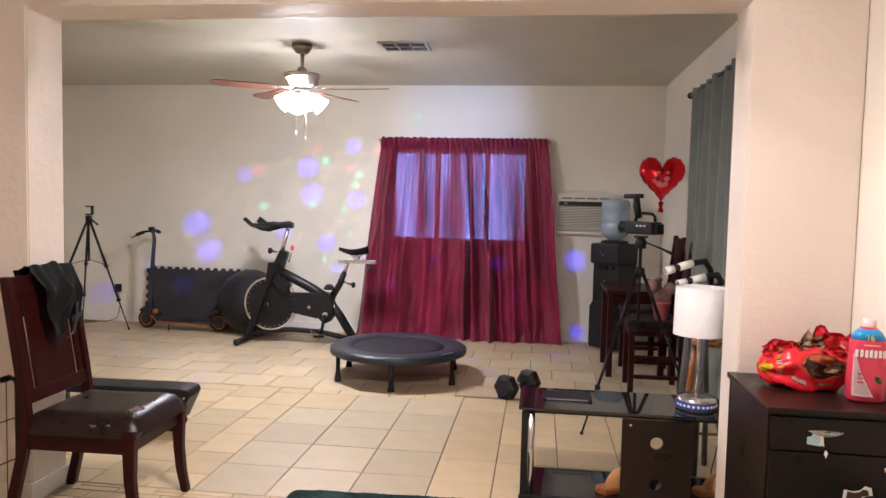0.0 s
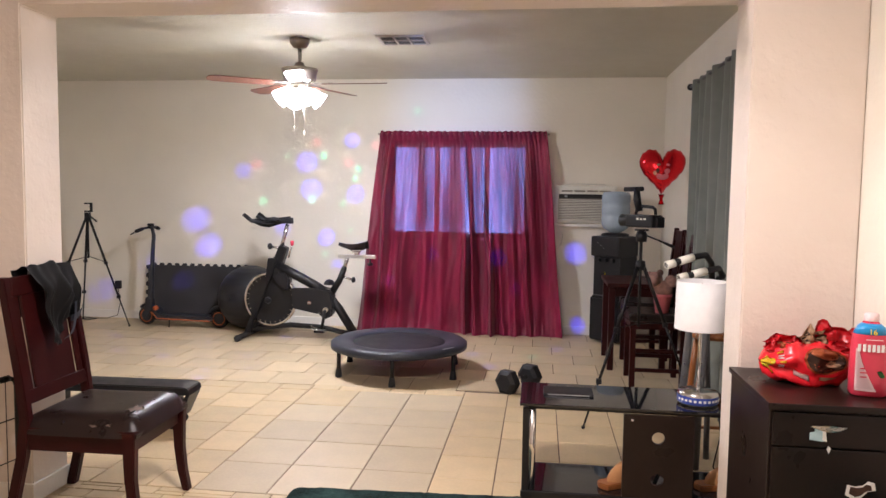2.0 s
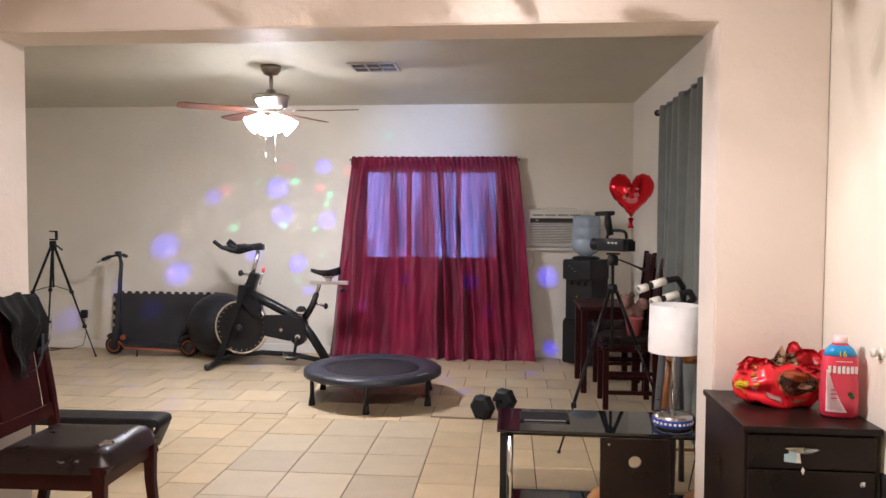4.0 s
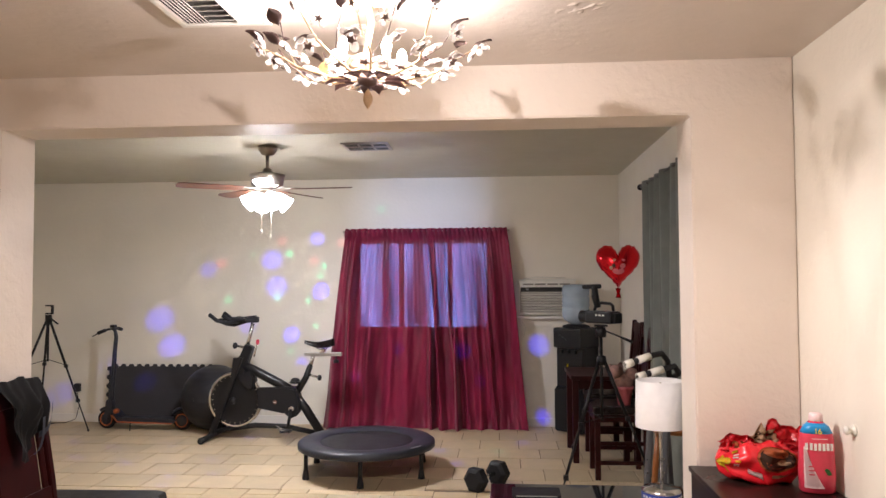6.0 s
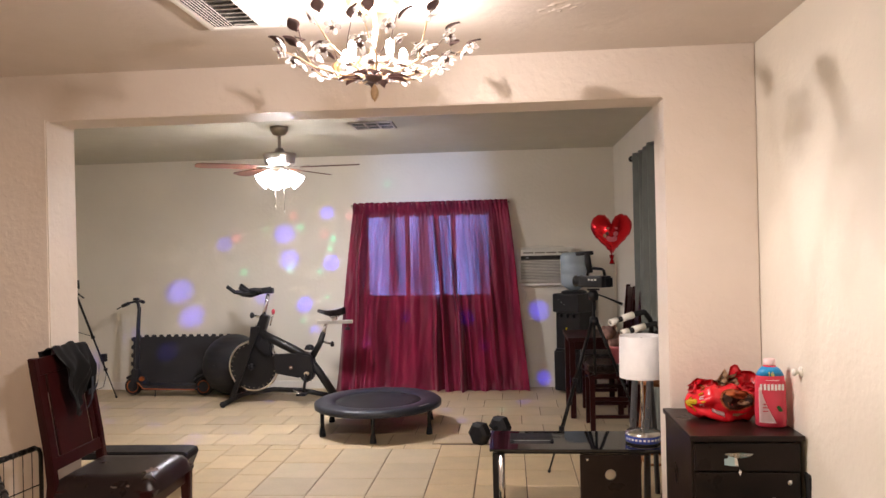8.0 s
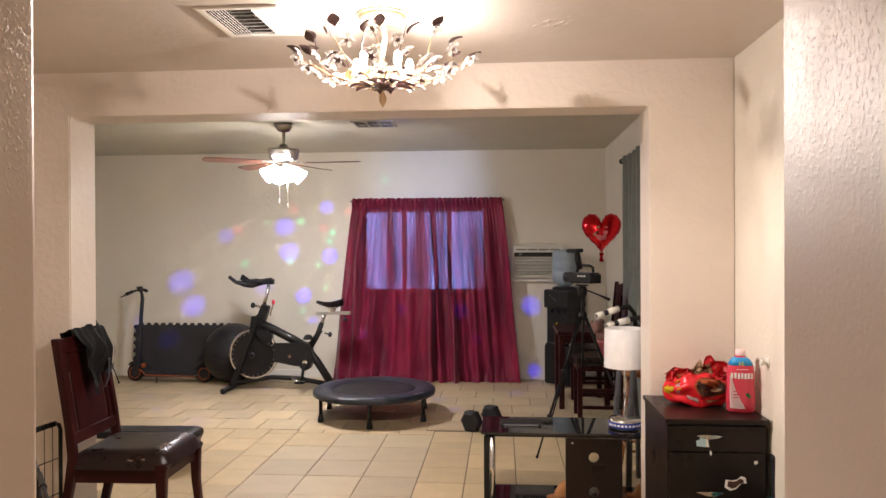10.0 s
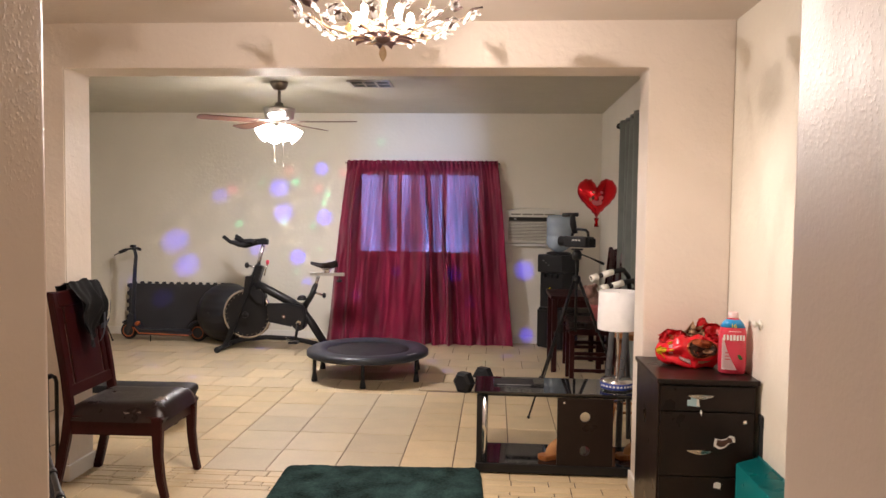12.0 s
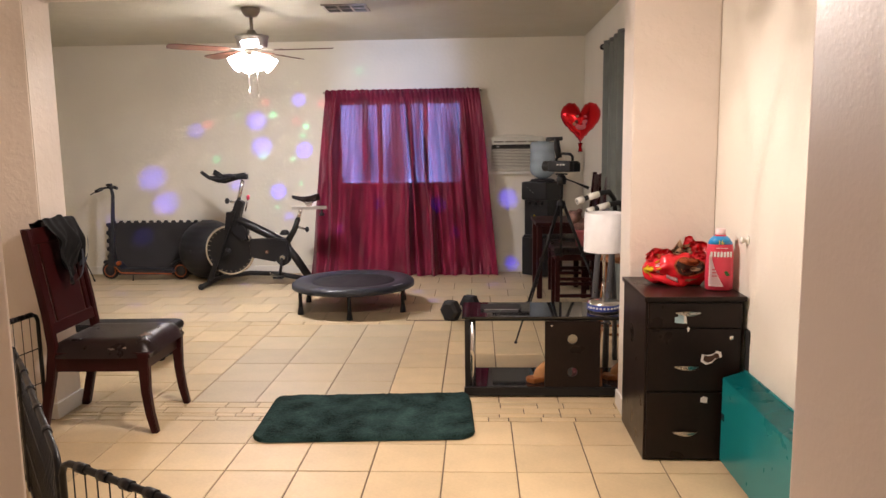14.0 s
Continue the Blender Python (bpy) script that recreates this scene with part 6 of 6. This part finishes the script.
# ---- dotted balloon floating under the passage ceiling ----
def party_balloon():
    c = thing("party_balloon", -0.26, -0.45, 2.18, 20, "red rubber balloon with pale dots against the passage ceiling", "balloon")
    prof = [(0, 0.235)] + [(0.135 * math.sin(a) * (1 - 0.16 * (a / math.pi) ** 3), 0.1 + 0.135 * math.cos(a) * (1 if a < math.pi / 2 else 1.35)) for a in [math.pi * i / 18 for i in range(1, 18)]] + [(0, -0.085)]
    part("skin", lathe(prof, n=28), REDBOTTLE, c)
    part("knot", lathe([(0, -0.08), (0.008, -0.085), (0.016, -0.105), (0.005, -0.1), (0, -0.098)], n=10), REDBOTTLE, c)
    for k in range(40):
        a, e = k * 2.4, -1.2 + 2.4 * k / 40
        part("dot", orb((0.136 * math.cos(a) * math.cos(e) * 0.985, 0.136 * math.sin(a) * math.cos(e) * 0.985, 0.1 + (0.136 if e > 0 else 0.17) * math.sin(e)), 0.006, seg=8, rings=5), PINKWHITE, c)
    part("ribbon", sweep([(0, 0, -0.1), (0.01, 0.01, -0.25), (-0.015, 0.0, -0.4)], 0.0015, n=5), WHITEPRINT, c)


party_balloon()

# ---- floor: grout bed, tiles, broken-tile strip ----
SEAM = 5.44
fl = structure("floor", box((WEST + EAST) / 2, 2.2, -0.056, EAST - WEST + 0.4, 12.0, 0.1), GROUT, "tan ceramic tile floor with dark grout lines", "floor")
tile_mesh = {}


def tile_data(w, d, material):
    key = (round(w, 3), round(d, 3), material.name)
    if key not in tile_mesh:
        b = box(0, 0, -0.003, w, d, 0.012)
        top = [e for e in b.edges if all(v.co.z > 0 for v in e.verts)]
        bmesh.ops.bevel(b, geom=top, offset=0.002, segments=1, affect="EDGES")
        me = bpy.data.meshes.new("tile")
        b.to_mesh(me)
        b.free()
        me.materials.append(material)
        tile_mesh[key] = me
    return tile_mesh[key]


tile_rng = random.Random(2)


def tile(x0, x1, y0, y1, material):
    g = 0.0032
    ob = new("tile", tile_data(x1 - x0 - 2 * g, y1 - y0 - 2 * g, material))
    ob.parent = fl
    r = tile_rng.uniform
    ob.matrix_basis = pose((x0 + x1) / 2, (y0 + y1) / 2, -0.003 + r(-0.0006, 0.0006), r(-0.12, 0.12), r(-0.12, 0.12), r(-0.15, 0.15))


rest = bmesh.new()


def loose_tile(x0, x1, y0, y1, g=0.0035):
    z = tile_rng.uniform(-0.0008, 0.0006)
    a = [rest.verts.new(p) for p in ((x0 + g, y0 + g, z), (x1 - g, y0 + g, z), (x1 - g, y1 - g, z), (x0 + g, y1 - g, z))]
    b = [rest.verts.new((v.co.x, v.co.y, -0.01)) for v in a]
    rest.faces.new(a)
    for i in range(4):
        rest.faces.new((a[i], b[i], b[(i + 1) % 4], a[(i + 1) % 4]))


# near room grid
TX, TY, X0, Y0 = 0.333, 0.309, -0.100, 2.558
for i in range(-10, 5):
    for j in range(-8, 2):
        x0, x1 = X0 + TX * i, min(X0 + TX * (i + 1), EAST)
        y0, y1 = Y0 + TY * j, Y0 + TY * (j + 1)
        if x1 - x0 < 0.05:
            continue
        if j >= -4 and i >= -8:
            tile(x0, x1, y0, y1, TILE)
        else:
            loose_tile(x0, x1, y0, y1)
# passage
for i in range(-2, 3):
    for j in range(-18, -8):
        loose_tile(X0 + TX * i, X0 + TX * (i + 1), Y0 + TY * j, Y0 + TY * (j + 1))
# strip of broken pieces under the opening
mosaic_rng = random.Random(14)
ya, yb = Y0 + TY * 2 + 0.002, 3.462
course = ya
for h in (0.062, 0.05, 0.088, 0.0):
    top = yb if h == 0.0 else course + h
    x = OX0 - mosaic_rng.uniform(0.0, 0.1)
    while x < OX1:
        w = mosaic_rng.uniform(0.09, 0.3)
        x1 = min(x + w, OX1 + 0.02)
        split = course + (top - course) * mosaic_rng.uniform(0.4, 0.6) if mosaic_rng.random() < 0.25 else None
        for y0, y1 in (((course, split), (split, top)) if split else ((course, top),)):
            if -1.0 < x < -0.15:
                loose_tile(x, x1, y0, y1, 0.004)
            else:
                tile(x, x1, y0, y1, TILE)
        x = x1
    course = top
# middle zone: three columns of greyer tiles
ZY = 3.465
grey_rows = (5.345, 4.95, 4.59, 4.23, 3.85, ZY)
grey_cols = ((-0.848, -0.472), (-1.235, -0.848), (-1.61, -1.235))
for k, (x0, x1) in enumerate(grey_cols):
    for r, (y1, y0) in enumerate(zip(grey_rows, grey_rows[1:])):
        tile(x0, x1, y0, y1, TILE if k == 2 and r == 0 else GREYTILE)
# a course of cut tiles above them
for x0, x1 in ((-1.61, -1.4), (-1.4, -1.02), (-1.02, -0.76), (-0.76, -0.472)):
    tile(x0, x1, 5.345, SEAM + 0.03, TILE)
# tan columns to the east, rows in line
y = SEAM + 0.015
while y > ZY + 0.01:
    y0 = y - 0.331 if y - 0.331 > ZY + 0.05 else ZY
    for x0, x1 in ((-0.472, -0.157), (-0.157, 0.18), (0.18, 0.52), (0.52, 0.86), (0.86, EAST)):
        tile(x0, x1, y0, y, TILE)
    y = y0
# tan columns to the west, each one shifted against the next
for k, (x0, x1, top) in enumerate(((-1.85, -1.61, 5.31), (-2.155, -1.85, 5.13), (-2.46, -2.155, 5.28), (-2.77, -2.46, 5.12), (-3.08, -2.77, 5.3), (-3.39, -3.08, 5.15), (-3.7, -3.39, 5.3), (-4.01, -3.7, 5.1), (-4.32, -4.01, 5.25), (-4.63, -4.32, 5.1), (-4.94, -4.63, 5.3), (WEST, -4.94, 5.15))):
    y = SEAM
    while y > ZY + 0.01:
        y0 = top if y == SEAM else y - 0.328
        if y0 < ZY + 0.04:
            y0 = ZY
        if k < 4:
            tile(x0, x1, y0, y, TILE)
        else:
            loose_tile(x0, x1, y0, y)
        y = y0
# far zone, laid a touch out of line
y = SEAM + 0.005
row = 0
while y < BACK:
    x = -5.25 + (0.18 if row % 2 else 0.0)
    loose_tile(WEST, x, y + (0.06 if x > -0.47 else 0), min(y + 0.35, BACK))
    while x < EAST:
        x1 = min(x + 0.362, EAST)
        if not (row == 0 and x > -0.6):
            loose_tile(x, x1, y, min(y + 0.35, BACK))
        else:
            loose_tile(x, x1, y + 0.062, min(y + 0.35, BACK))
        x = x1
    y += 0.35
    row += 1
ft = link("tile_rows", rest, FARTILE, fl)
ft["kind"] = "stuff"
